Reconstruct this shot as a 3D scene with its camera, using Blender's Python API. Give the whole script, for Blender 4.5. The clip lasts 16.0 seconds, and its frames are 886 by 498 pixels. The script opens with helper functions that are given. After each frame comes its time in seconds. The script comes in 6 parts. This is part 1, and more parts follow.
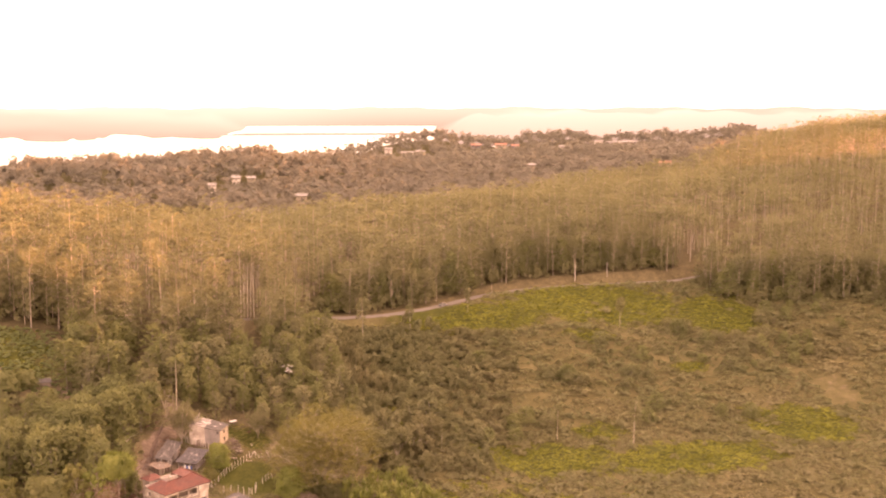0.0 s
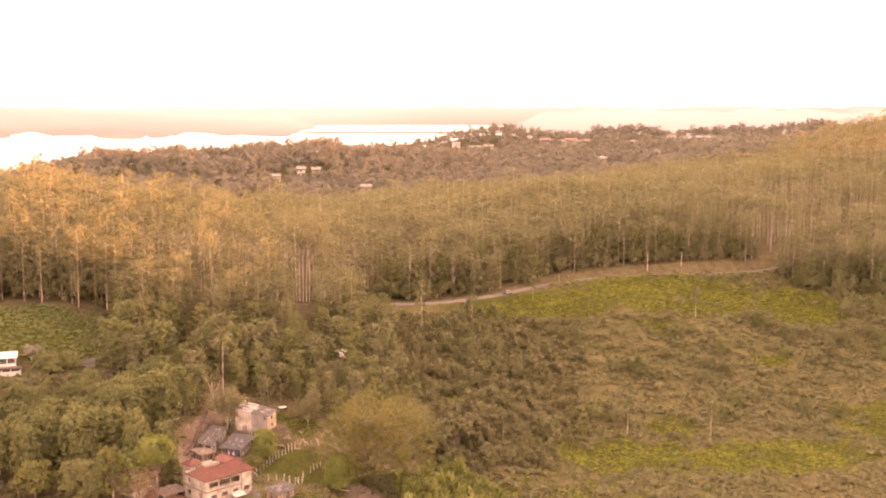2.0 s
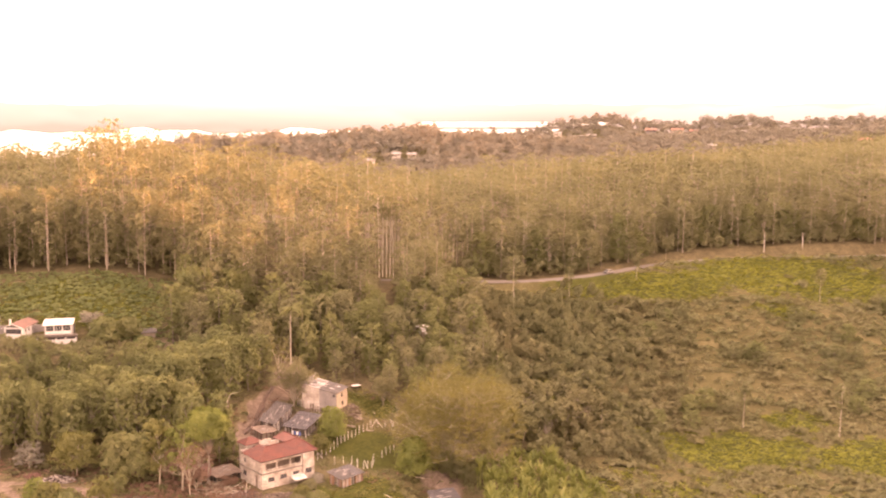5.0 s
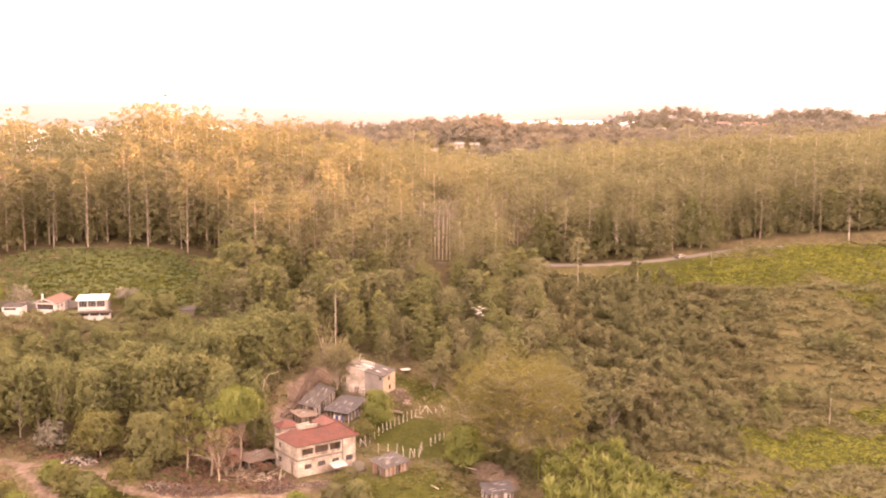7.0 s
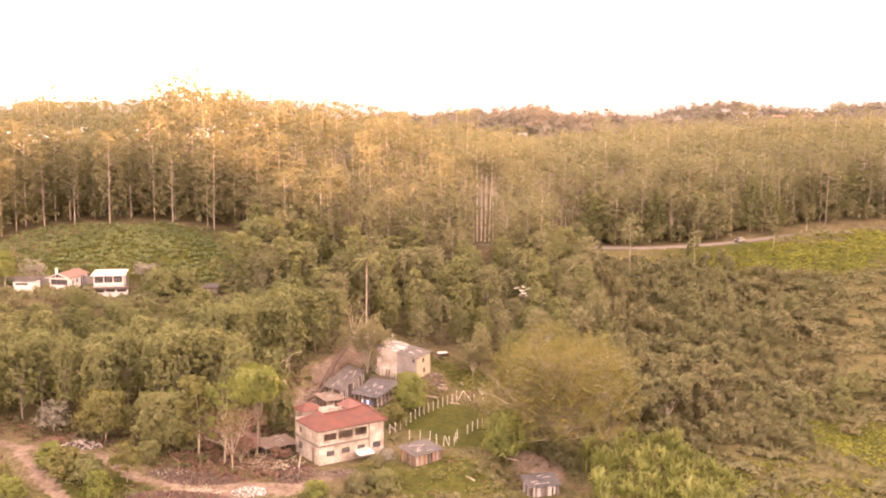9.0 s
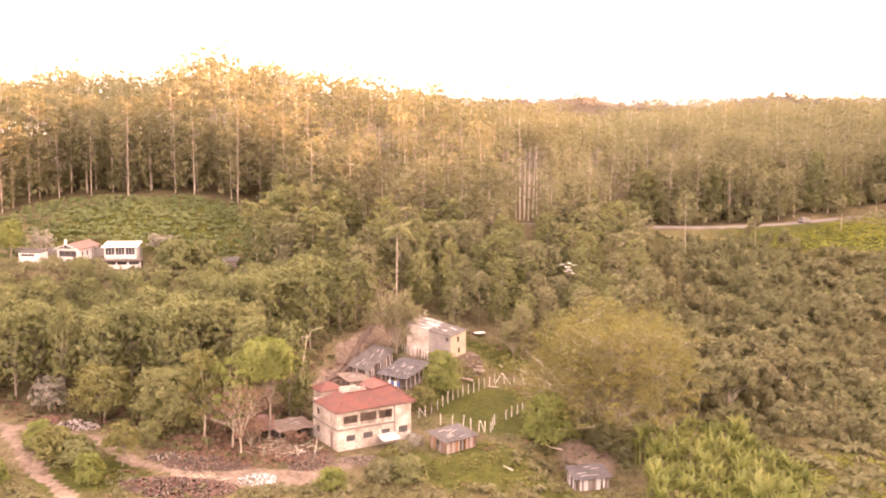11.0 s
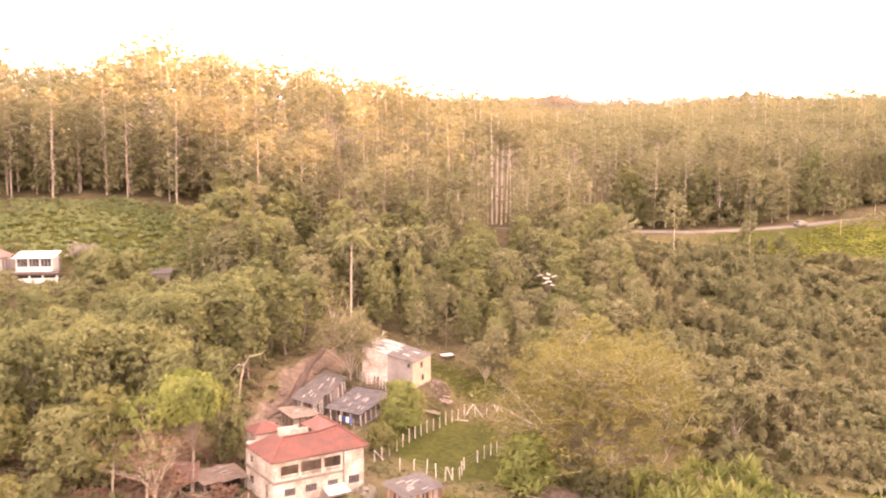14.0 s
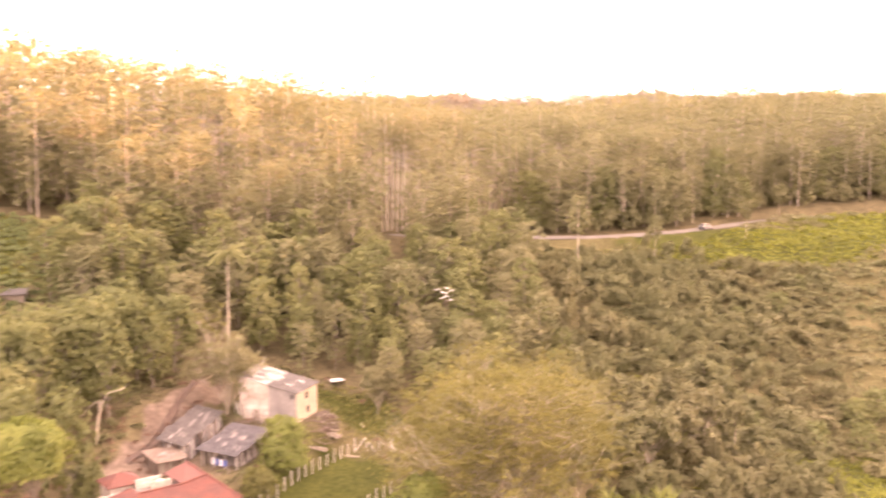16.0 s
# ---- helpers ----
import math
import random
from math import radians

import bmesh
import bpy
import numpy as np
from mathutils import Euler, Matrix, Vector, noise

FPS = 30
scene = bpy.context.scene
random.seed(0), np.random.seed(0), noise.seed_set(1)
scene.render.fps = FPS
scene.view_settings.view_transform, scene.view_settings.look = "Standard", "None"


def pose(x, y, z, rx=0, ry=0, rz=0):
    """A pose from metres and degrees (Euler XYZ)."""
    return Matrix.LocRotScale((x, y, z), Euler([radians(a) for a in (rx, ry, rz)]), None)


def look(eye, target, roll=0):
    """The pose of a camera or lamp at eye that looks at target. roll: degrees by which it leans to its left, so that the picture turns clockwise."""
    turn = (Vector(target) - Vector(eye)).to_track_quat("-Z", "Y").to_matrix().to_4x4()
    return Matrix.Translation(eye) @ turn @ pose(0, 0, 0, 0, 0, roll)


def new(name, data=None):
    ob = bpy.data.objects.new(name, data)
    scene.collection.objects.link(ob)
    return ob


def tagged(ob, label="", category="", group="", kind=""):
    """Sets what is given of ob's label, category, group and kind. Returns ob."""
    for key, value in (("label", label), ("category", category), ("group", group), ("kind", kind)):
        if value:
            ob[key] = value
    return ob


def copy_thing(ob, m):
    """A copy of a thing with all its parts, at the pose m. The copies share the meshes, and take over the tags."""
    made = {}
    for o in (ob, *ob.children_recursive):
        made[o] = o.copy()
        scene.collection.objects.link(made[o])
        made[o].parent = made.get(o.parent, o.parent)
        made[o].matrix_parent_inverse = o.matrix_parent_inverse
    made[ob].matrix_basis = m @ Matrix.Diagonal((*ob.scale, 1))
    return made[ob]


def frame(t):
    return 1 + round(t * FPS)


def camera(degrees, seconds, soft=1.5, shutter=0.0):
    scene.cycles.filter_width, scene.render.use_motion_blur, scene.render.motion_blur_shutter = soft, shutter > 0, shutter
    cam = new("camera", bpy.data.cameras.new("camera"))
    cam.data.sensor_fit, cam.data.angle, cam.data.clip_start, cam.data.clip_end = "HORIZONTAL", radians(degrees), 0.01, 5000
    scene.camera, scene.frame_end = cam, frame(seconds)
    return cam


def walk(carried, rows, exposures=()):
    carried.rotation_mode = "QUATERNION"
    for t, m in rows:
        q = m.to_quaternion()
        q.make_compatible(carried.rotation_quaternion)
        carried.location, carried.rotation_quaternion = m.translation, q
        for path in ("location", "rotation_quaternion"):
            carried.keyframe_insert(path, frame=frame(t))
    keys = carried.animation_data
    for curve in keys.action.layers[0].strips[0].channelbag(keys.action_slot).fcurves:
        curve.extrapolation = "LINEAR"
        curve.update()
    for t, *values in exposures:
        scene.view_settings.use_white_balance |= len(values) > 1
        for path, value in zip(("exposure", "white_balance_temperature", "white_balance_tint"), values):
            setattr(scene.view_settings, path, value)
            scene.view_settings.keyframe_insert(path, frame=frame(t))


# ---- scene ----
FOV = 44.93
PATH = [
    (0.0, pose(-11.07, -252.25, 96.30, 82.25, 0.00, -15.29)),
    (0.5, pose(-9.33, -247.88, 94.03, 82.29, 0.00, -14.23)),
    (1.0, pose(-7.60, -243.52, 91.85, 82.28, 0.00, -12.97)),
    (1.5, pose(-6.02, -239.25, 89.69, 82.30, 0.00, -12.13)),
    (2.0, pose(-4.63, -234.94, 87.49, 82.32, 0.00, -11.57)),
    (2.5, pose(-3.23, -230.50, 85.34, 82.29, 0.00, -10.99)),
    (3.0, pose(-1.94, -225.97, 83.19, 82.32, 0.00, -10.30)),
    (3.5, pose(-0.52, -221.28, 81.04, 82.33, 0.00, -9.42)),
    (4.0, pose(0.80, -216.54, 78.88, 82.33, 0.00, -8.34)),
    (6.5, pose(6.30, -192.95, 68.06, 82.33, 0.00, -3.33)),
    (7.0, pose(7.10, -188.34, 65.88, 82.35, 0.00, -2.58)),
    (7.5, pose(7.94, -183.47, 63.79, 82.30, 0.00, -1.66)),
    (8.0, pose(8.46, -178.96, 61.72, 82.33, 0.00, -1.10)),
    (8.5, pose(9.07, -174.49, 59.70, 82.31, 0.00, -0.50)),
    (9.0, pose(9.46, -170.24, 57.69, 82.37, 0.00, 0.00)),
    (11.5, pose(10.99, -147.14, 48.14, 82.34, 0.00, 2.77)),
    (12.0, pose(11.06, -143.15, 47.42, 82.43, 0.00, 2.89)),
    (12.5, pose(11.07, -138.79, 47.31, 82.46, 0.00, 2.94)),
    (13.0, pose(11.22, -133.69, 47.40, 82.44, 0.00, 2.42)),
    (13.5, pose(11.24, -129.39, 47.50, 82.41, 0.00, 1.67)),
    (14.0, pose(11.28, -125.53, 47.53, 82.40, 0.00, 0.87)),
    (14.5, pose(11.56, -121.65, 47.63, 82.36, 0.00, 0.05)),
    (15.0, pose(12.05, -117.89, 47.66, 82.35, 0.00, -0.85)),
    (15.5, pose(12.52, -114.07, 47.80, 82.31, 0.00, -1.48)),
    (15.6, pose(12.65, -113.26, 47.86, 82.30, 0.00, -1.88)),
    (15.7, pose(12.78, -112.45, 47.91, 82.29, 0.00, -2.56)),
    (15.8, pose(12.90, -111.64, 47.97, 82.28, 0.00, -3.16)),
    (15.9, pose(13.03, -110.83, 48.03, 82.26, 0.00, -3.79)),
    (16.0, pose(13.16, -110.02, 48.08, 82.25, 0.00, -4.44)),
]
cam = camera(FOV, 16.0, soft=2.0, shutter=0.9)
walk(cam, PATH, exposures=[(0.0, 4.22, 10300, 50), (4.0, 4.40, 9600, 48), (9.0, 4.68, 8600, 44), (12.5, 4.95, 7950, 42), (16.0, 5.05, 8200, 44)])

# ---- world, sun ----
SUN_AZ, SUN_EL = 78.0, 4.0          # degrees clockwise from +y, and above the horizon
world = bpy.data.worlds.new("sky")
scene.world = world
world.use_nodes = True
wn = world.node_tree
sky = wn.nodes.new("ShaderNodeTexSky")
sky.sky_type, sky.sun_disc = "NISHITA", False
sky.sun_elevation, sky.sun_rotation = radians(SUN_EL), radians(SUN_AZ)
sky.altitude, sky.air_density, sky.dust_density, sky.ozone_density = 700, 1.2, 4.0, 1.0
wn.nodes["Background"].inputs["Strength"].default_value = 0.15
veil = wn.nodes.new("ShaderNodeMixRGB")          # thin high haze whitens the sky evenly
veil.inputs["Fac"].default_value, veil.inputs["Color2"].default_value = 0.65, (2.6, 2.3, 2.05, 1)
wn.links.new(sky.outputs["Color"], veil.inputs["Color1"])
wn.links.new(veil.outputs["Color"], wn.nodes["Background"].inputs["Color"])
sun = new("sun", bpy.data.lights.new("sun", "SUN"))
sun.data.energy, sun.data.angle, sun.data.color = 2.6, radians(3), (1.0, 0.50, 0.25)
_a, _e = radians(SUN_AZ), radians(SUN_EL)
sun.matrix_world = look((0, 0, 300), (-math.sin(_a) * math.cos(_e), -math.cos(_a) * math.cos(_e), 300 - math.sin(_e)))

rng = np.random.default_rng(7)


# ---- materials ----
def mat(name, base, rough=0.85, var=0.35, scale=1.0, fine=8.0, bump=0.3, metal=0.0, second=None, coat=0.0):
    """Procedural surface: two scales of variation round a base colour, with relief."""
    m = bpy.data.materials.new(name)
    m.use_nodes = True
    n, l = m.node_tree.nodes, m.node_tree.links
    b = n["Principled BSDF"]
    geo = n.new("ShaderNodeNewGeometry")
    big, small = n.new("ShaderNodeTexNoise"), n.new("ShaderNodeTexNoise")
    big.inputs["Scale"].default_value, small.inputs["Scale"].default_value = scale, scale * fine
    big.inputs["Detail"].default_value, small.inputs["Detail"].default_value = 5, 4
    for t in (big, small):
        l.new(geo.outputs["Position"], t.inputs["Vector"])
    ramp = n.new("ShaderNodeValToRGB")
    other = second or tuple(c * (1 - var) for c in base)
    ramp.color_ramp.elements[0].position, ramp.color_ramp.elements[1].position = 0.32, 0.68
    ramp.color_ramp.elements[0].color, ramp.color_ramp.elements[1].color = (*other, 1), (*base, 1)
    l.new(big.outputs["Fac"], ramp.inputs["Fac"])
    mix = n.new("ShaderNodeMixRGB")
    mix.blend_type = "OVERLAY"
    mix.inputs["Fac"].default_value = min(1.0, var * 1.6)
    l.new(ramp.outputs["Color"], mix.inputs["Color1"])
    l.new(small.outputs["Fac"], mix.inputs["Color2"])
    l.new(mix.outputs["Color"], b.inputs["Base Color"])
    b.inputs["Roughness"].default_value, b.inputs["Metallic"].default_value = rough, metal
    b.inputs["Coat Weight"].default_value = coat
    bp = n.new("ShaderNodeBump")
    bp.inputs["Strength"].default_value, bp.inputs["Distance"].default_value = bump, 0.05
    l.new(small.outputs["Fac"], bp.inputs["Height"])
    l.new(bp.outputs["Normal"], b.inputs["Normal"])
    return m


def leaf_mat(name, a, b_, c, through_=0.5, patch=0.07):
    """Foliage: three hues mixed leaf by leaf and patch by patch; light passes through."""
    m = bpy.data.materials.new(name)
    m.use_nodes = True
    n, l = m.node_tree.nodes, m.node_tree.links
    n.remove(n["Principled BSDF"])
    geo = n.new("ShaderNodeNewGeometry")
    noi = n.new("ShaderNodeTexNoise")
    noi.inputs["Scale"].default_value, noi.inputs["Detail"].default_value = patch, 3
    l.new(geo.outputs["Position"], noi.inputs["Vector"])
    add = n.new("ShaderNodeMath")
    add.operation = "MULTIPLY_ADD"
    l.new(geo.outputs["Random Per Island"], add.inputs[0])
    add.inputs[1].default_value = 0.16
    sub = n.new("ShaderNodeMath")
    sub.operation = "SUBTRACT"
    l.new(noi.outputs["Fac"], sub.inputs[0])
    sub.inputs[1].default_value = 0.08
    l.new(sub.outputs[0], add.inputs[2])
    ramp = n.new("ShaderNodeValToRGB")
    e = ramp.color_ramp.elements
    e[0].position, e[0].color = 0.25, (*a, 1)
    e[1].position, e[1].color = 0.8, (*c, 1)
    mid = e.new(0.52)
    mid.color = (*b_, 1)
    l.new(add.outputs[0], ramp.inputs["Fac"])
    d, t, g = n.new("ShaderNodeBsdfDiffuse"), n.new("ShaderNodeBsdfTranslucent"), n.new("ShaderNodeBsdfGlossy")
    g.inputs["Roughness"].default_value = 0.5
    mx, mg = n.new("ShaderNodeMixShader"), n.new("ShaderNodeMixShader")
    mx.inputs[0].default_value, mg.inputs[0].default_value = through_, 0.015
    l.new(ramp.outputs["Color"], d.inputs["Color"])
    l.new(ramp.outputs["Color"], t.inputs["Color"])
    l.new(d.outputs[0], mx.inputs[1])
    l.new(t.outputs[0], mx.inputs[2])
    l.new(mx.outputs[0], mg.inputs[1])
    l.new(g.outputs[0], mg.inputs[2])
    l.new(mg.outputs[0], n["Material Output"].inputs["Surface"])
    return m


EUC = leaf_mat("eucalyptus_leaves", (0.112, 0.112, 0.056), (0.142, 0.136, 0.068), (0.178, 0.160, 0.084))
GROVE = leaf_mat("grove_leaves", (0.090, 0.101, 0.040), (0.128, 0.134, 0.052), (0.172, 0.164, 0.068))
# greyer than the near leaves: distance haze put into the base colour
FAR = leaf_mat("haze_tinted_far_leaves", (0.118, 0.110, 0.086), (0.136, 0.124, 0.097), (0.158, 0.140, 0.109), 0.5, 0.03)
LIME = leaf_mat("lime_leaves", (0.090, 0.108, 0.027), (0.130, 0.150, 0.038), (0.176, 0.188, 0.054), 0.45, 0.2)
OCHRE = leaf_mat("ochre_leaves", (0.088, 0.088, 0.028), (0.119, 0.116, 0.037), (0.152, 0.143, 0.047), 0.45, 0.15)
SCRUB = leaf_mat("scrub_leaves", (0.101, 0.107, 0.048), (0.131, 0.126, 0.061), (0.162, 0.142, 0.076), 0.5, 0.035)
GRASS = leaf_mat("grass_blades", (0.080, 0.088, 0.014), (0.124, 0.134, 0.021), (0.17, 0.172, 0.030), 0.4, 0.06)
BANANA = leaf_mat("banana_leaves", (0.075, 0.095, 0.026), (0.130, 0.148, 0.042), (0.22, 0.22, 0.08), 0.45, 0.2)
GOLD = leaf_mat("golden_leaves", (0.094, 0.092, 0.027), (0.126, 0.116, 0.033), (0.160, 0.140, 0.042), 0.45, 0.15)
RUST = leaf_mat("rust_leaves", (0.105, 0.062, 0.043), (0.145, 0.088, 0.061), (0.195, 0.126, 0.088), 0.3, 0.2)
GREYLEAF = leaf_mat("grey_leaves", (0.12, 0.11, 0.085), (0.18, 0.165, 0.13), (0.25, 0.23, 0.185), 0.3, 0.2)
PLANT = leaf_mat("plantation_leaves", (0.085, 0.110, 0.046), (0.126, 0.150, 0.062), (0.172, 0.186, 0.080), 0.45, 0.1)
BARK = mat("bark", (0.20, 0.165, 0.13), 0.9, 0.4, 0.6, 12)
GREYBARK = mat("grey_bark", (0.33, 0.275, 0.22), 0.9, 0.4, 0.5, 12)
WHITEBARK = mat("white_bark", (0.48, 0.42, 0.35), 0.8, 0.25, 0.5, 12)
PALEBARK = mat("pale_bark", (0.35, 0.30, 0.24), 0.85, 0.35, 0.5, 12)
TWIG = mat("twig_bark", (0.29, 0.25, 0.19), 0.9, 0.35, 0.6, 12)
WALLW = mat("weathered_white_plaster", (0.37, 0.33, 0.29), 0.9, 0.4, 0.5, 8, 0.15, second=(0.17, 0.135, 0.11))
CREAM = mat("cream_plaster", (0.27, 0.225, 0.17), 0.9, 0.25, 0.6, 9, 0.15)
GREYW = mat("grey_render", (0.18, 0.16, 0.15), 0.95, 0.3, 0.7, 9, 0.2)
WHITE = mat("white_paint", (0.43, 0.405, 0.385), 0.7, 0.12, 0.8, 9, 0.08)
BAND = mat("stained_concrete", (0.155, 0.13, 0.115), 0.95, 0.35, 0.9, 9)
TILE = mat("red_clay_tile", (0.092, 0.025, 0.016), 0.85, 0.35, 0.7, 7, 0.3, second=(0.060, 0.020, 0.015))
TILE2 = mat("pale_clay_tile", (0.26, 0.12, 0.085), 0.85, 0.35, 0.8, 7)
FIBRE = mat("fibre_cement_sheet", (0.052, 0.045, 0.042), 0.9, 0.4, 0.6, 9, 0.3, second=(0.027, 0.023, 0.021))
FIBRE_LIGHT = mat("pale_fibre_cement", (0.22, 0.20, 0.185), 0.85, 0.4, 0.5, 9, 0.3, second=(0.075, 0.066, 0.06))
TIN = mat("tin_sheet", (0.42, 0.40, 0.38), 0.45, 0.2, 0.7, 9, 0.15, metal=0.3)
PLANK = mat("weathered_plank", (0.135, 0.098, 0.076), 0.9, 0.4, 1.2, 10)
RUSTTIN = mat("rusted_sheet", (0.13, 0.060, 0.044), 0.9, 0.4, 1.0, 9, 0.3, second=(0.075, 0.045, 0.036))
ORANGEPLANK = mat("orange_plank", (0.17, 0.085, 0.045), 0.9, 0.4, 1.2, 10)
SHEET = mat("mottled_white_sheet", (0.40, 0.39, 0.37), 0.6, 0.4, 1.2, 6, 0.1, second=(0.19, 0.18, 0.16))
DRAIN = mat("drain_earth", (0.085, 0.056, 0.042), 0.95, 0.4, 1.0, 8, 0.4)
SLATE = mat("slate_sheet", (0.050, 0.045, 0.047), 0.85, 0.4, 0.9, 7, 0.3, second=(0.020, 0.018, 0.019))
PALEPLANK = mat("pale_plank", (0.22, 0.185, 0.155), 0.9, 0.3, 1.2, 10)
POST = mat("concrete_post", (0.43, 0.39, 0.35), 0.9, 0.2, 1.5, 9)
# near black; also stands in for shade inside openings
DARK = mat("dark_interior", (0.035, 0.03, 0.028), 0.9, 0.3, 2, 6)
GLASS = mat("window_glass", (0.05, 0.05, 0.055), 0.08, 0.2, 2, 6, 0.02)
STONE = mat("rubble_stone", (0.058, 0.041, 0.033), 0.95, 0.4, 1.6, 6, 0.5)
BRICKRED = mat("brick_rubble", (0.11, 0.053, 0.038), 0.95, 0.4, 1.6, 6, 0.5)
PALESTONE = mat("pale_rubble", (0.20, 0.175, 0.155), 0.95, 0.2, 1.6, 6, 0.4)
ASPHALT = mat("pale_road_dust", (0.086, 0.074, 0.063), 0.95, 0.25, 0.3, 12, 0.2)
BLUECLOTH = mat("blue_cloth", (0.10, 0.16, 0.42), 0.9, 0.2, 4, 6)
WHITECLOTH = mat("white_cloth", (0.80, 0.79, 0.78), 0.9, 0.1, 4, 6)
CARPAINT = mat("grey_car_paint", (0.09, 0.09, 0.09), 0.35, 0.05, 2, 6, 0.0, coat=0.2)
TYRE = mat("tyre_rubber", (0.025, 0.025, 0.025), 0.9, 0.2, 4, 6)


def ground_mat():
    """Soil, grass and litter blended by the ground's cover attribute (red: bare earth, green: lush grass, blue: dry scrub floor)."""
    m = bpy.data.materials.new("ground_cover")
    m.use_nodes = True
    n, l = m.node_tree.nodes, m.node_tree.links
    b = n["Principled BSDF"]
    b.inputs["Roughness"].default_value, b.inputs["Specular IOR Level"].default_value = 1.0, 0.05
    geo, att = n.new("ShaderNodeNewGeometry"), n.new("ShaderNodeAttribute")
    att.attribute_name = "cover"
    sep = n.new("ShaderNodeSeparateColor")
    l.new(att.outputs["Color"], sep.inputs[0])

    def layer(c0, c1, s, det=6):
        t, r = n.new("ShaderNodeTexNoise"), n.new("ShaderNodeValToRGB")
        t.inputs["Scale"].default_value, t.inputs["Detail"].default_value = s, det
        t.inputs["Roughness"].default_value = 0.65
        l.new(geo.outputs["Position"], t.inputs["Vector"])
        r.color_ramp.elements[0].position, r.color_ramp.elements[1].position = 0.33, 0.67
        r.color_ramp.elements[0].color, r.color_ramp.elements[1].color = (*c0, 1), (*c1, 1)
        l.new(t.outputs["Fac"], r.inputs["Fac"])
        return r.outputs["Color"], t.outputs["Fac"]

    litter, f0 = layer((0.068, 0.058, 0.032), (0.120, 0.098, 0.056), 0.35)
    earth, f1 = layer((0.090, 0.064, 0.049), (0.190, 0.149, 0.116), 0.45)
    lush, f2 = layer((0.032, 0.037, 0.010), (0.052, 0.056, 0.015), 0.3)
    dry, f3 = layer((0.056, 0.052, 0.023), (0.094, 0.081, 0.040), 0.12)

    def blend(a, c, weight, edge):
        ad, mx, cl = n.new("ShaderNodeMath"), n.new("ShaderNodeMixRGB"), n.new("ShaderNodeMapRange")
        ad.operation = "MULTIPLY_ADD"
        l.new(edge, ad.inputs[0])
        ad.inputs[1].default_value = 0.9
        l.new(weight, ad.inputs[2])
        cl.inputs["From Min"].default_value, cl.inputs["From Max"].default_value = 0.8, 1.1
        l.new(ad.outputs[0], cl.inputs["Value"])
        l.new(cl.outputs["Result"], mx.inputs["Fac"])
        l.new(a, mx.inputs["Color1"])
        l.new(c, mx.inputs["Color2"])
        return mx.outputs["Color"]

    col = blend(litter, dry, sep.outputs[2], f1)
    col = blend(col, lush, sep.outputs[1], f3)
    col = blend(col, earth, sep.outputs[0], f0)
    # fine mottling: tufts, leaves, clods
    fine, fr, ml = n.new("ShaderNodeTexNoise"), n.new("ShaderNodeValToRGB"), n.new("ShaderNodeMixRGB")
    fine.inputs["Scale"].default_value, fine.inputs["Detail"].default_value = 1.7, 5
    l.new(geo.outputs["Position"], fine.inputs["Vector"])
    fr.color_ramp.elements[0].position, fr.color_ramp.elements[1].position = 0.3, 0.7
    fr.color_ramp.elements[0].color, fr.color_ramp.elements[1].color = (0.5, 0.5, 0.5, 1), (1, 1, 1, 1)
    l.new(fine.outputs["Fac"], fr.inputs["Fac"])
    ml.blend_type = "MULTIPLY"
    ml.inputs["Fac"].default_value = 0.9
    l.new(col, ml.inputs["Color1"])
    l.new(fr.outputs["Color"], ml.inputs["Color2"])
    l.new(ml.outputs["Color"], b.inputs["Base Color"])
    bp = n.new("ShaderNodeBump")
    bp.inputs["Strength"].default_value, bp.inputs["Distance"].default_value = 0.6, 0.3
    l.new(f1, bp.inputs["Height"])
    l.new(bp.outputs["Normal"], b.inputs["Normal"])
    return m


GROUND = ground_mat()


def water_mat():
    m = bpy.data.materials.new("lake_water")
    m.use_nodes = True
    n, l = m.node_tree.nodes, m.node_tree.links
    b, geo, t, bp = n["Principled BSDF"], n.new("ShaderNodeNewGeometry"), n.new("ShaderNodeTexNoise"), n.new("ShaderNodeBump")
    b.inputs["Base Color"].default_value, b.inputs["Roughness"].default_value, b.inputs["IOR"].default_value = (0.25, 0.24, 0.23, 1), 0.38, 1.33
    t.inputs["Scale"].default_value = 0.05
    l.new(geo.outputs["Position"], t.inputs["Vector"])
    bp.inputs["Strength"].default_value, bp.inputs["Distance"].default_value = 0.02, 0.1
    l.new(t.outputs["Fac"], bp.inputs["Height"])
    l.new(bp.outputs["Normal"], b.inputs["Normal"])
    return m


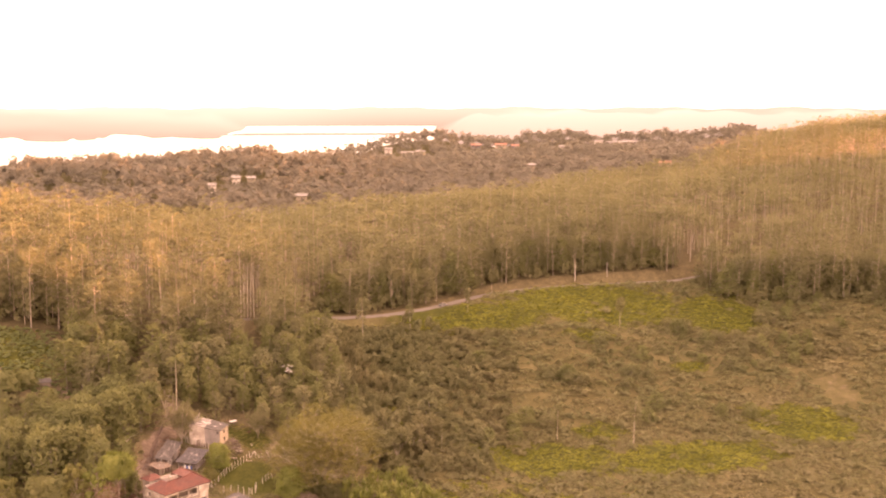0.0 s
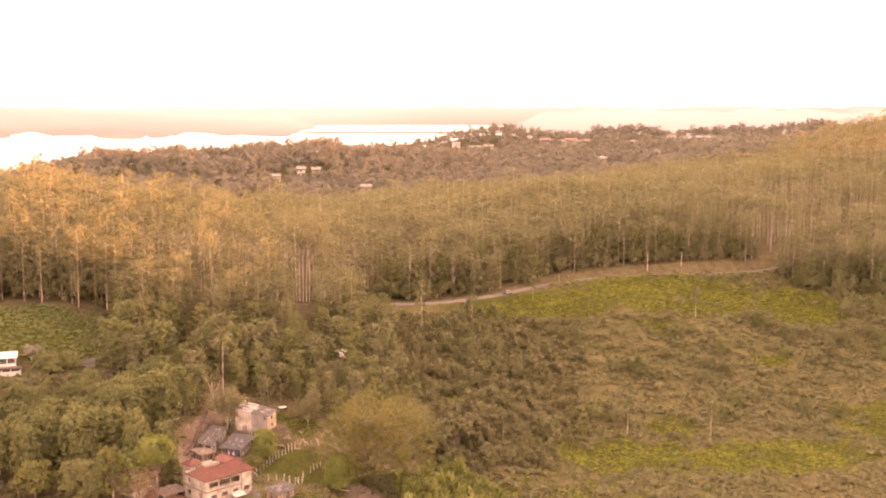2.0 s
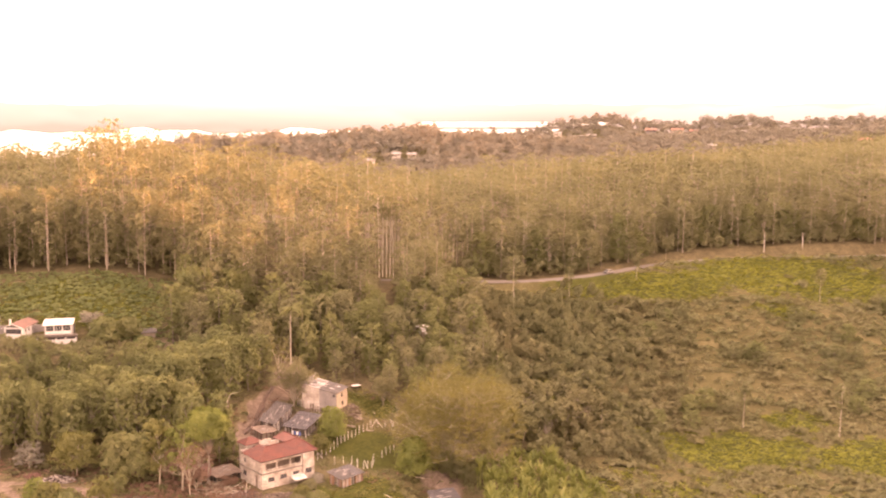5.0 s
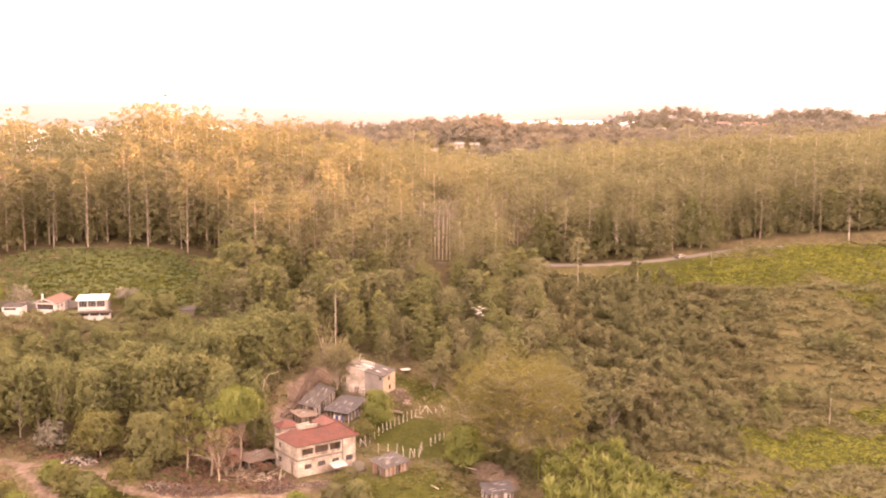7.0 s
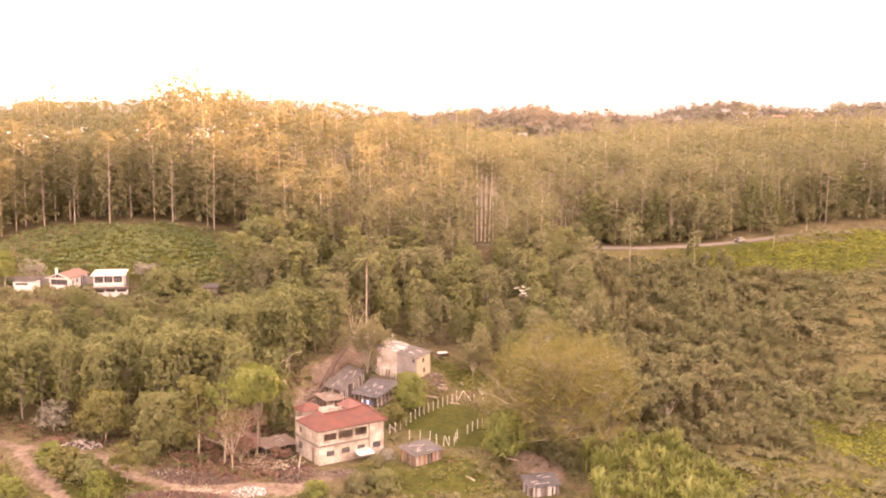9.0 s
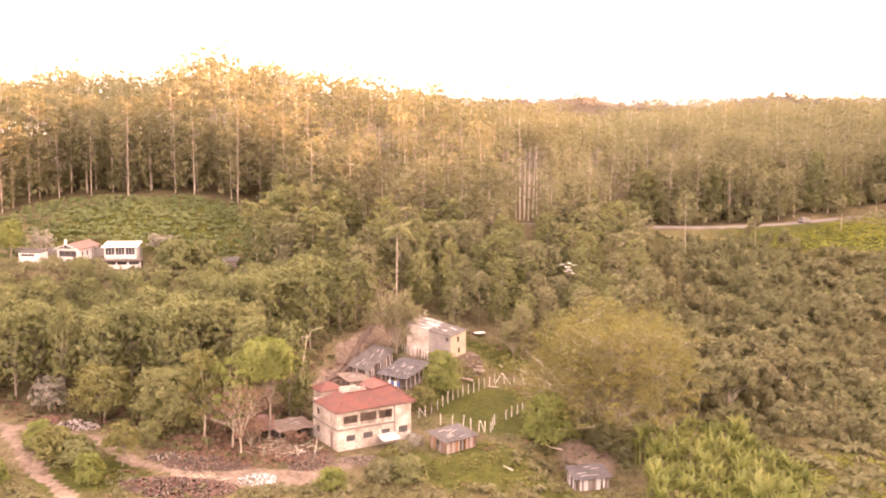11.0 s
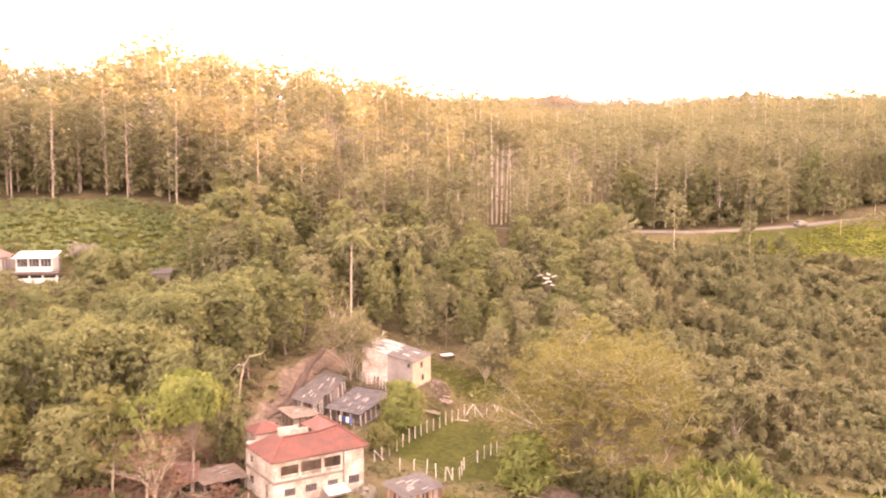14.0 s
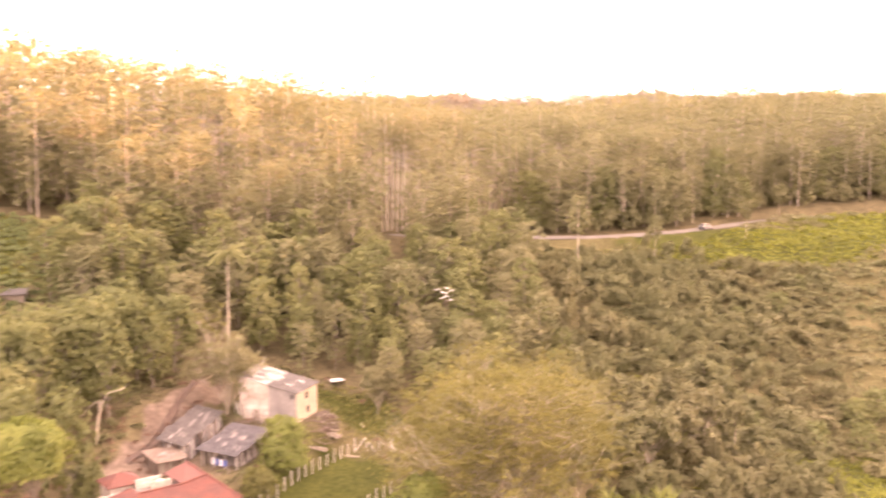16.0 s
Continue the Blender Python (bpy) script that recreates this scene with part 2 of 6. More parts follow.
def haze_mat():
    """Hills some kilometres off: evening haze painted as a glow, paler with height."""
    m = bpy.data.materials.new("glowing_haze_hills")
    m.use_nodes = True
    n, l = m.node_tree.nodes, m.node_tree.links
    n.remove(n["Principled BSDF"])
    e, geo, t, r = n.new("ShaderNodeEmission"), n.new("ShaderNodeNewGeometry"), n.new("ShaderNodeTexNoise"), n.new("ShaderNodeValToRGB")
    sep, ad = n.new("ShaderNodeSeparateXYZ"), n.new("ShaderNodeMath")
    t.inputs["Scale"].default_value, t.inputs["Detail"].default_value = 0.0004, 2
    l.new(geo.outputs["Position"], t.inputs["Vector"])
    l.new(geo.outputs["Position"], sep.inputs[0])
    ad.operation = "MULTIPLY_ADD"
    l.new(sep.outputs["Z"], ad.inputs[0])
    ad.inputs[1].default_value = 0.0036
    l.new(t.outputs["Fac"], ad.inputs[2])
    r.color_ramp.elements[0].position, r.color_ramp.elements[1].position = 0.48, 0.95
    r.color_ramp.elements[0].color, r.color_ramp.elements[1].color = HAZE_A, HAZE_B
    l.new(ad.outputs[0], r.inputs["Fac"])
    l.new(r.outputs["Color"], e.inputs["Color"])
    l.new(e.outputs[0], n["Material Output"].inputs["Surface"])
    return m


# painted haze: glow colours for low and high ground
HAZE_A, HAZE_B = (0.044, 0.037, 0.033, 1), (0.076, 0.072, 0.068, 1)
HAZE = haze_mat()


# ---- building helpers ----
def part(name, bm, material, parent=None, label=""):
    """One mesh object from a bmesh, under a thing or a part."""
    me = bpy.data.meshes.new(name)
    bm.normal_update()
    bm.to_mesh(me)
    bm.free()
    for x in material if isinstance(material, (list, tuple)) else [material]:
        me.materials.append(x)
    ob = new(name, me)
    ob.parent = parent
    if label:
        ob["label"] = label
    return ob


def empty(name, m, label, category, group="", kind=""):
    ob = new(name)
    ob.matrix_basis = m
    ob.empty_display_size = 0.5
    return tagged(ob, label, category, group, kind)


def box(bm, x0, x1, y0, y1, z0, z1, bevel=0.0, mi=0):
    r = bmesh.ops.create_cube(bm, size=1)
    bmesh.ops.transform(bm, verts=r["verts"], matrix=Matrix.Translation(((x0 + x1) / 2, (y0 + y1) / 2, (z0 + z1) / 2)) @ Matrix.Diagonal((x1 - x0, y1 - y0, z1 - z0, 1)))
    if bevel:
        bmesh.ops.bevel(bm, geom=list({e for v in r["verts"] for e in v.link_edges}), offset=bevel, segments=1, affect="EDGES")
    if mi:
        for f in {f for v in r["verts"] if v.is_valid for f in v.link_faces}:
            f.material_index = mi
    return bm


def boxes(*dims, bevel=0.0):
    bm = bmesh.new()
    for d in dims:
        box(bm, *d, bevel=bevel)
    return bm


def stick(bm, a, b, r0, r1=None, sides=6):
    """A tapered round bar from a to b."""
    a, b = Vector(a), Vector(b)
    r1 = r0 if r1 is None else r1
    q = (b - a).to_track_quat("Z", "Y").to_matrix().to_4x4()
    bmesh.ops.create_cone(bm, cap_ends=True, segments=sides, radius1=r0, radius2=r1, depth=(b - a).length, matrix=Matrix.Translation((a + b) / 2) @ q)
    return bm


def slab(bm, corners, thick, mi=0):
    """A sheet of some thickness over four or more corners, in order."""
    top = [bm.verts.new(c) for c in corners]
    low = [bm.verts.new(Vector(c) - Vector((0, 0, thick))) for c in corners]
    fs = [bm.faces.new(top), bm.faces.new(low[::-1])]
    for i in range(len(top)):
        j = (i + 1) % len(top)
        fs.append(bm.faces.new((top[i], low[i], low[j], top[j])))
    for f in fs:
        f.material_index = mi
    return bm


# ---- plant building, in arrays ----
class Green:
    """Collects tubes and leaves as arrays."""

    def __init__(self):
        self.v, self.f, self.m, self.n = [], [], [], 0

    def put(self, v, f, m):
        self.v.append(np.asarray(v, float))
        f = np.asarray(f, int)
        self.f.append(np.where(f < 0, -1, f + self.n))
        self.m.append(np.full(len(f), m, int))
        self.n += len(v)

    def tube(self, pts, radii, sides=5, m=0):
        pts, ring = np.asarray(pts, float), []
        for i, (p, r) in enumerate(zip(pts, radii)):
            d = pts[min(i + 1, len(pts) - 1)] - pts[max(i - 1, 0)]
            d = d / (np.linalg.norm(d) + 1e-9)
            u = np.cross(d, (0.31, 0.95, 0.05) if abs(d[2]) > 0.5 else (0, 0, 1.0))
            u /= np.linalg.norm(u)
            w = np.cross(d, u)
            a = np.arange(sides) * 2 * math.pi / sides
            ring.append(p + r * (np.cos(a)[:, None] * u + np.sin(a)[:, None] * w))
        f = [[i * sides + j, i * sides + (j + 1) % sides, (i + 1) * sides + (j + 1) % sides, (i + 1) * sides + j] for i in range(len(pts) - 1) for j in range(sides)]
        self.put(np.concatenate(ring), f, m)

    def leaves(self, c, n, size, m=1, long=1.5):
        """Pointed leaf sprays at c, facing n."""
        k = len(c)
        a = rng.normal(size=(k, 3))
        u = np.cross(n, a)
        u /= np.linalg.norm(u, axis=1)[:, None] + 1e-9
        w = np.cross(n, u)
        w /= np.linalg.norm(w, axis=1)[:, None] + 1e-9
        s = (size * rng.uniform(0.6, 1.35, k))[:, None]
        v = np.stack([c + u * s * long * 0.9, c + w * s * 0.40 - u * s * long * 0.5, c - w * s * 0.40 - u * s * long * 0.5], 1).reshape(-1, 3)
        self.put(v, np.column_stack([np.arange(3 * k).reshape(-1, 3), np.full(k, -1)]), m)

    def clump(self, centre, radii, k, size, m=1, long=1.5):
        """A leafy clump: sprays near the skin of a rough ball."""
        d = rng.normal(size=(k, 3))
        d /= np.linalg.norm(d, axis=1)[:, None]
        d[:, 2] = np.where(d[:, 2] < -0.45, -d[:, 2] * 0.6, d[:, 2])
        c = np.asarray(centre) + d * np.asarray(radii) * rng.uniform(0.55, 1.12, k)[:, None]
        n = d + rng.normal(size=(k, 3)) * 0.38 + (0, 0, 0.35)
        n /= np.linalg.norm(n, axis=1)[:, None]
        self.leaves(c, n, size, m, long)

    def arrays(self):
        return np.concatenate(self.v), np.concatenate(self.f), np.concatenate(self.m)


def quads(name, v, f, mi, mats):
    me = bpy.data.meshes.new(name)
    me.vertices.add(len(v))
    me.vertices.foreach_set("co", np.asarray(v, np.float32).ravel())
    f = np.asarray(f, np.int32)
    count = (f >= 0).sum(1)
    me.loops.add(int(count.sum()))
    me.loops.foreach_set("vertex_index", f[f >= 0])
    me.polygons.add(len(f))
    me.polygons.foreach_set("loop_start", (np.cumsum(count) - count).astype(np.int32))
    me.polygons.foreach_set("material_index", np.asarray(mi, np.int32))
    me.update(calc_edges=True)
    for m in mats:
        me.materials.append(m)
    return me


def scatter(name, kinds, spots, mats, label, category):
    """Many plants in one mesh: kinds are arrays, spots are rows of x, y, z, turn, width, height, kind."""
    vs, fs, ms, off = [], [], [], 0
    for i, (v, f, m) in enumerate(kinds):
        s = spots[spots[:, 6] == i]
        if not len(s):
            continue
        c, d = np.cos(s[:, 3])[:, None], np.sin(s[:, 3])[:, None]
        x, y = v[:, 0] * s[:, 4:5], v[:, 1] * s[:, 4:5]
        w = np.stack([x * c - y * d + s[:, 0:1], x * d + y * c + s[:, 1:2], v[:, 2] * s[:, 5:6] + s[:, 2:3]], -1)
        vs.append(w.reshape(-1, 3))
        ff = f[None] + (np.arange(len(s)) * len(v))[:, None, None] + off
        fs.append(np.where(f[None] < 0, -1, ff).reshape(-1, 4))
        ms.append(np.tile(m, len(s)))
        off += len(s) * len(v)
    ob = new(name, quads(name, np.concatenate(vs), np.concatenate(fs), np.concatenate(ms), mats))
    return tagged(ob, label, category, kind="stuff")


def spots_of(x, y, kinds, wide=(0.8, 1.2), tall=(0.8, 1.2), sink=0.1):
    k = len(x)
    w = rng.uniform(*wide, k)
    return np.stack([x, y, height(x, y) - sink, rng.uniform(0, 6.28, k), w, w * 0.4 + 0.6 * rng.uniform(*tall, k), rng.integers(0, kinds, k)], 1)


def jitter_grid(x0, x1, y0, y1, step, loose=0.42):
    gx, gy = np.meshgrid(np.arange(x0, x1, step), np.arange(y0, y1, step))
    gx, gy = gx.ravel(), gy.ravel()
    return gx + rng.uniform(-loose, loose, len(gx)) * step, gy + rng.uniform(-loose, loose, len(gx)) * step


def eucalyptus(h, k, size, trunk_sides=5, clumps=11, low=0.45, full=1.0, tuft=(0.026, 0.054, 0.85)):
    """Tall slim trunk, bare below, and a column of drooping tufts with a domed, uneven top."""
    g = Green()
    h = h * 1.02
    lean = rng.normal(0, 0.02, 2) * h
    g.tube([(0, 0, -0.5), (lean[0] * 0.3, lean[1] * 0.3, h * 0.4), (*lean * 0.7, h * 0.75), (*lean, h * 0.96)], [0.0075 * h, 0.006 * h, 0.0042 * h, 0.0018 * h], trunk_sides, 0)
    clumps = int(clumps * 2.2)
    for i in range(clumps):
        t = low + (0.97 - low) * ((i + rng.uniform(0, 1)) / clumps) ** 0.85
        s = (t - low) / (1 - low)
        spread = h * 0.135 * full * math.sqrt(max(0.05, 1 - (1.9 * abs(s - 0.48)) ** 2.4))
        a, r = i * 2.4 + rng.uniform(-0.5, 0.5), spread * rng.uniform(0.2, 1.0) ** 0.6
        c = np.array([lean[0] * t + r * math.cos(a), lean[1] * t + r * math.sin(a), h * t])
        if trunk_sides > 3 and i % 3 == 0:
            g.tube([(lean[0] * t * 0.8, lean[1] * t * 0.8, h * (t - 0.07)), c], [0.0024 * h, 0.0009 * h], 3, 0)
        rr = h * rng.uniform(*tuft[:2])
        g.clump(c, (rr * 1.15, rr * 1.15, rr * tuft[2]), k // clumps, size, 1, 1.3)
    return g.arrays()


def broad_tree(h, w, k, size, clumps=14, low=0.35, trunk=0.02, limbs=True, long=1.4, skin=0.5):
    """Short trunk, spreading limbs and a rounded crown: a lumpy skin of leaves with tufts standing out of it."""
    g = Green()
    g.tube([(0, 0, -0.4), (0.02 * h, 0, h * 0.25), (0.03 * h, 0.02 * h, h * 0.55)], [trunk * h * 1.2, trunk * h, trunk * h * 0.5], 6, 0)
    clumps = int(clumps * 2.2)
    for i in range(clumps):
        t = rng.uniform(low, 0.95)
        span = w * 0.5 * math.sqrt(max(0.08, 1 - ((t - low - 0.12) / (1.02 - low)) ** 2)) * 0.86
        a, r = i * 2.4 + rng.uniform(-0.4, 0.4), span * rng.uniform(0.25, 1.0) ** 0.6
        c = np.array([r * math.cos(a), r * math.sin(a), h * t])
        if limbs and i % 2:
            b = np.array([0.02 * h, 0.01 * h, h * max(0.15, t * 0.55)])
            g.tube([b, (b + c) / 2 + (0, 0, 0.03 * h), c], [trunk * h * 0.45, trunk * h * 0.28, trunk * h * 0.08], 4, 0)
        rr = w * rng.uniform(0.055, 0.125)
        g.clump(c, (rr, rr, rr * 0.8), int(k * (1 - skin)) // clumps, size, 1, long)
    n = int(k * skin)
    t = rng.uniform(low, 1.0, n)
    a = rng.uniform(0, 6.28, n)
    p = rng.uniform(0, 6.28, 6)
    lump = 1 + 0.13 * np.sin(3 * a + 5 * t + p[0]) + 0.12 * np.sin(5 * a - 9 * t + p[1]) + 0.09 * np.sin(8 * a + 14 * t + p[2])
    dome = np.sqrt(np.maximum(0.0, 1 - ((t - low - 0.14) / (0.9 - low)) ** 2))
    r = w * 0.5 * dome * lump * rng.uniform(0.72, 1.04, n)
    top = np.where(rng.uniform(0, 1, n) < 0.25, rng.uniform(0, 1, n), 1.0)
    c = np.column_stack([r * top * np.cos(a), r * top * np.sin(a), h * (t + 0.05 * (lump - 1)) * rng.uniform(0.97, 1.02, n)])
    d = np.column_stack([np.cos(a) * dome, np.sin(a) * dome, (t - low) * 1.1 + 0.15]) + rng.normal(size=(n, 3)) * 0.35
    g.leaves(c, d / np.linalg.norm(d, axis=1)[:, None], size, 1, long)
    return g.arrays()


def shrub(h, w, k, size):
    g = Green()
    for _ in range(9):
        a, r = rng.uniform(0, 6.28), w * rng.uniform(0.05, 0.42)
        s = rng.uniform(0.1, 0.2)
        g.clump((r * math.cos(a), r * math.sin(a), h * rng.uniform(0.25, 0.8) * (1 - r / w)), (w * s, w * s, h * s * 1.4), k // 9, size)
    return g.arrays()


def tree_thing(name, arrays, mats, label, category, group=""):
    """A tree as a thing with its trunk and its crown."""
    v, f, m = arrays
    top = new(name)
    for i, nm in enumerate(("trunk", "crown")):
        ff = f[m == i]
        if not len(ff):
            continue
        use = np.unique(ff[ff >= 0])
        back = np.full(len(v) + 1, -1)
        back[use] = np.arange(len(use))
        ob = new(nm, quads(nm, v[use], back[ff], np.zeros(len(ff), int), [mats[i]]))
        ob.parent = top
    return tagged(top, label, category, group)


# ---- the lie of the land: cross sections, one for each line of x, over the valley and over the hills beyond ----
VALLEY_Y, HILL_Y = [-150, -40, -10, 15, 35, 55, 80, 105, 135], [180, 260, 420, 620, 760, 1000, 1300]
VALLEY = {
    -200: [-5, -2, 0, 5, 10, 16, 22, 26, 30],
    -60: [-6, -1, 0.5, 4, 12.5, 17, 25, 28.5, 32],
    -15: [-8, -3, 0, 4, 9, 11, 15, 20, 27],
    12: [-10, -4, -0.5, 0.3, 2, 6.5, 10, 13, 17.5],
    32: [-12, -8, -5, -3, -1, 3, 9, 12.5, 17.5],
    65: [-16, -14, -13, -10, -6, -3, 3, 8.5, 17.5],
    100: [-18, -16, -15, -14, -13.5, -12, -5, 4, 14.5],
    220: [-18, -16, -15, -14, -13, -12, -8, -1, 8],
    300: [-14.4, -13, -12.2, -11.5, -9.4, -7.3, -1.6, 6.3, 15.8],
    # raised beyond the view, only to keep the low sun off the yard
    450: [62, 65, 67, 68, 69, 70, 71, 72, 73],
}
HILLS = {
    -200: [33, 26, 10, 14, 20, -4, -8],
    -60: [36.5, 26, 10, 18, 38, -4, -8],
    -15: [33, 25, 10, 22, 38, -4, -8],
    12: [26, 24, 10, 24, 43, -4, -8],
    32: [22, 22, 10, 24, 44, -4, -8],
    65: [20, 25, 10, 26, 40, -4, -8],
    100: [20, 28, 13, 26, 34, -4, -8],
    220: [19, 31, 22, 22, 30, 16, -8],
    300: [22, 34, 29, 25, 34, 24, -8],
    450: [74, 76, 60, 46, 44, 26, -8],
}
# levelled places: x, y, radius, slope, height
TERRACES = [(-6, 4, 11, 8, 0.85), (6, -3, 6, 6, 0.9), (-5, 24, 7, 7, 3.3), (1.5, 35, 6.5, 5, 5.6), (-61, 52, 8, 6, 16.8),
            (-75, 55, 8, 6, 18.2), (26, -1, 5, 6, -4.9), (-50, -1, 8, 8, 2.2)]
SEC_X = sorted(VALLEY)
# crests of the two far ridges, along x: the headland above the lake, and the hills beyond it
HEADLAND_X, HEADLAND = [-420, -200, -139, -110, -43, -2, 45, 90, 140, 230, 400, 520, 900], [-6, 14, 27, 35, 38, 33, 40, 45, 36, 29, 30, 36, 44]
RIDGE_X, RIDGE = [150, 226, 306, 366, 442, 522, 571, 685, 774, 847, 1000], [-8, 32, 47, 48, 39, 50, 42, 47, 52, 45, 60]


def smooth01(v):
    v = np.clip(v, 0.0, 1.0)
    return v * v * (3 - 2 * v)


def raw_height(x, y):
    rows = [np.interp(y, VALLEY_Y + HILL_Y, VALLEY[k] + HILLS[k]) for k in SEC_X]
    out = rows[0] + 0 * x
    for a, b, ra, rb in zip(SEC_X, SEC_X[1:], rows, rows[1:]):
        w = smooth01((x - a) / (b - a))
        out = np.where(x > a, ra + (rb - ra) * w, out)
    return out


def height(x, y):
    """Height of the ground."""
    x, y = np.asarray(x, float), np.asarray(y, float)
    r = 4 + 0.04 * np.abs(y)
    h = (2 * raw_height(x, y) + raw_height(x + r, y) + raw_height(x - r, y) + raw_height(x, y + r) + raw_height(x, y - r)) / 6
    h = h + 0.25 * np.sin(x * 0.31 + 1) * np.sin(y * 0.27) + 1.2 * np.sin(x * 0.045 + 2) * np.sin(y * 0.05 + 1) * smooth01((np.abs(y) - 70) / 60)
    for at, wide, xs, zs in ((760, 85, HEADLAND_X, HEADLAND), (1080, 110, RIDGE_X, RIDGE)):
        w = np.exp(-((y - at) / wide) ** 2) * (1 if at < 900 else smooth01((x - 130) / 90))
        h = h * (1 - w) + (np.interp(x, xs, zs) + 2.0 * np.sin(x * 0.041 + 1) + 1.3 * np.sin(x * 0.097)) * w
    # added unseen high ground far east keeps the low sun off the ridges
    h = h + (150 - h) * smooth01((x - 1150) / 250) * smooth01((y - 650) / 150) * smooth01((1500 - y) / 200)
    for px, py, r, fall, z in TERRACES:
        w = smooth01(1 - (np.hypot(x - px, y - py) - r) / fall)
        h = h * (1 - w) + z * w
    return h


# ---- ground ----
ROAD = [(20, 143), (40, 138), (70, 135.5), (92, 145), (122, 168), (143, 177), (168, 180.5), (190, 179.5), (214, 179.5), (245, 190), (280, 205)]
TRACK = [(-95, 16), (-75, 6), (-60, 0), (-50, -3), (-40, -9), (-30, -12.5), (-20, -13.5), (-12, -12), (-6, -9.5), (0, -8.5)]
SPUR = [(-61, 0), (-58, -4.5), (-54, -10.5), (-50.5, -14), (-46, -17.5), (-41, -24), (-37, -34), (-34, -46)]
BANK = [(-14, 9), (-15.5, 15), (-15, 22), (-13, 29), (-10, 37), (-8, 46), (-7, 56)]


def along(line, x, y):
    """Distance to a line, and its height sample parameter."""
    best = np.full(np.shape(x), 1e9)
    for (ax, ay), (bx, by) in zip(line, line[1:]):
        dx, dy = bx - ax, by - ay
        t = np.clip(((x - ax) * dx + (y - ay) * dy) / (dx * dx + dy * dy), 0, 1)
        best = np.minimum(best, np.hypot(x - ax - t * dx, y - ay - t * dy))
    return best


def road_y(x):
    return np.interp(x, [p[0] for p in ROAD], [p[1] for p in ROAD])


def patch(x, y, cx, cy, rx, ry):
    return smooth01(1.35 - np.hypot((x - cx) / rx, (y - cy) / ry))


def cover(x, y):
    """Weights of bare earth, lush grass and dry scrub floor."""
    wob = 1.6 * np.sin(x * 0.33) * np.sin(y * 0.41 + 1) + 1.1 * np.sin(x * 0.9 + y * 0.7)
    earth = smooth01((1.6 - along(TRACK, x, y) + 0.35 * wob) / 1.1)
    earth = np.maximum(earth, smooth01((1.25 - along(SPUR, x, y) + 0.3 * wob) / 1.0))
    earth = np.maximum(earth, smooth01((3.0 - along(BANK, x, y) + 0.5 * wob) / 1.4))
    earth = np.maximum(earth, 0.95 * patch(x, y, -20, -13.8, 10, 3.6))
    earth = np.maximum(earth, 0.9 * patch(x, y, 26, 6, 5, 7))
    earth = np.maximum(earth, 0.5 * patch(x, y, -6, 24, 8, 10))
    earth = np.maximum(earth, 0.45 * patch(x, y, 8.5, 33, 2, 4))
    earth = np.maximum(earth, 0.34 * smooth01((9 - np.abs(x - 229 - 0.2 * (y - 78)) + 0.4 * wob) / 3) * smooth01((13 - np.abs(y - 78)) / 3))
    earth = np.maximum(earth, 0.45 * patch(x, y, -22, -3, 12, 6))
    earth = np.maximum(earth, 0.55 * patch(x, y, -36, 60, 6, 5))
    field = smooth01((x - 42) / 12) * smooth01((road_y(x) + 1 - y) / 6) * smooth01((y + 60) / 30)
    lush = field * np.maximum.reduce([1.0 * patch(x, y, 105, 138, 40, 15), 1.0 * patch(x, y, 165, 152, 45, 24), 0.9 * patch(x, y, 215, 142, 22, 20),
                                      0.95 * patch(x, y, 105, 45, 26, 14), 1.0 * patch(x, y, 150, 38, 34, 14), 0.95 * patch(x, y, 200, 55, 22, 18), 0.8 * patch(x, y, 128, 62, 10, 6), 0.8 * patch(x, y, 180, 100, 9, 5),
                                      0.6 * patch(x, y, 60, 60, 10, 14), 0.7 * patch(x, y, 150, 122, 12, 6), 0.4 * patch(x, y, 85, 10, 40, 25)])
    lush = np.maximum(lush, 1.0 * patch(x, y, 10, 17, 9, 13))
    lush = np.maximum(lush, 0.8 * patch(x, y, 12, 42, 8, 9))
    lush = np.maximum(lush, 0.85 * patch(x, y, 13, -8, 19, 9))
    lush = np.maximum(lush, 0.8 * patch(x, y, -62, 80, 30, 22))
    lush = np.maximum(lush, 0.8 * patch(x, y, -43, -15, 9, 7))
    dry = np.maximum(np.maximum(field, smooth01((y - 260) / 40)), smooth01((-8 - y) / 10) * 0.8)
    dry = np.maximum(dry, 0.7 * patch(x, y, 12, 15, 18, 25))
    return earth, np.clip(lush + 0.12 * wob * (lush > 0.05), 0, 1), dry


def axis(a, b, fine0, fine1, step, grow=1.12):
    """Grid lines: close by the house, wider outwards, at most 28 m apart as far as the ridges."""
    def run(start, end, sign):
        v, st, out = start, step, []
        while v * sign < end * sign:
            st = min(st * grow, 28) if abs(v) < 1250 else st * 1.25
            v += sign * st
            out.append(v if v * sign < end * sign else end)
        return out
    return np.array(run(fine0, a, -1)[::-1] + list(np.arange(fine0, fine1 + 0.01, step)) + run(fine1, b, 1))


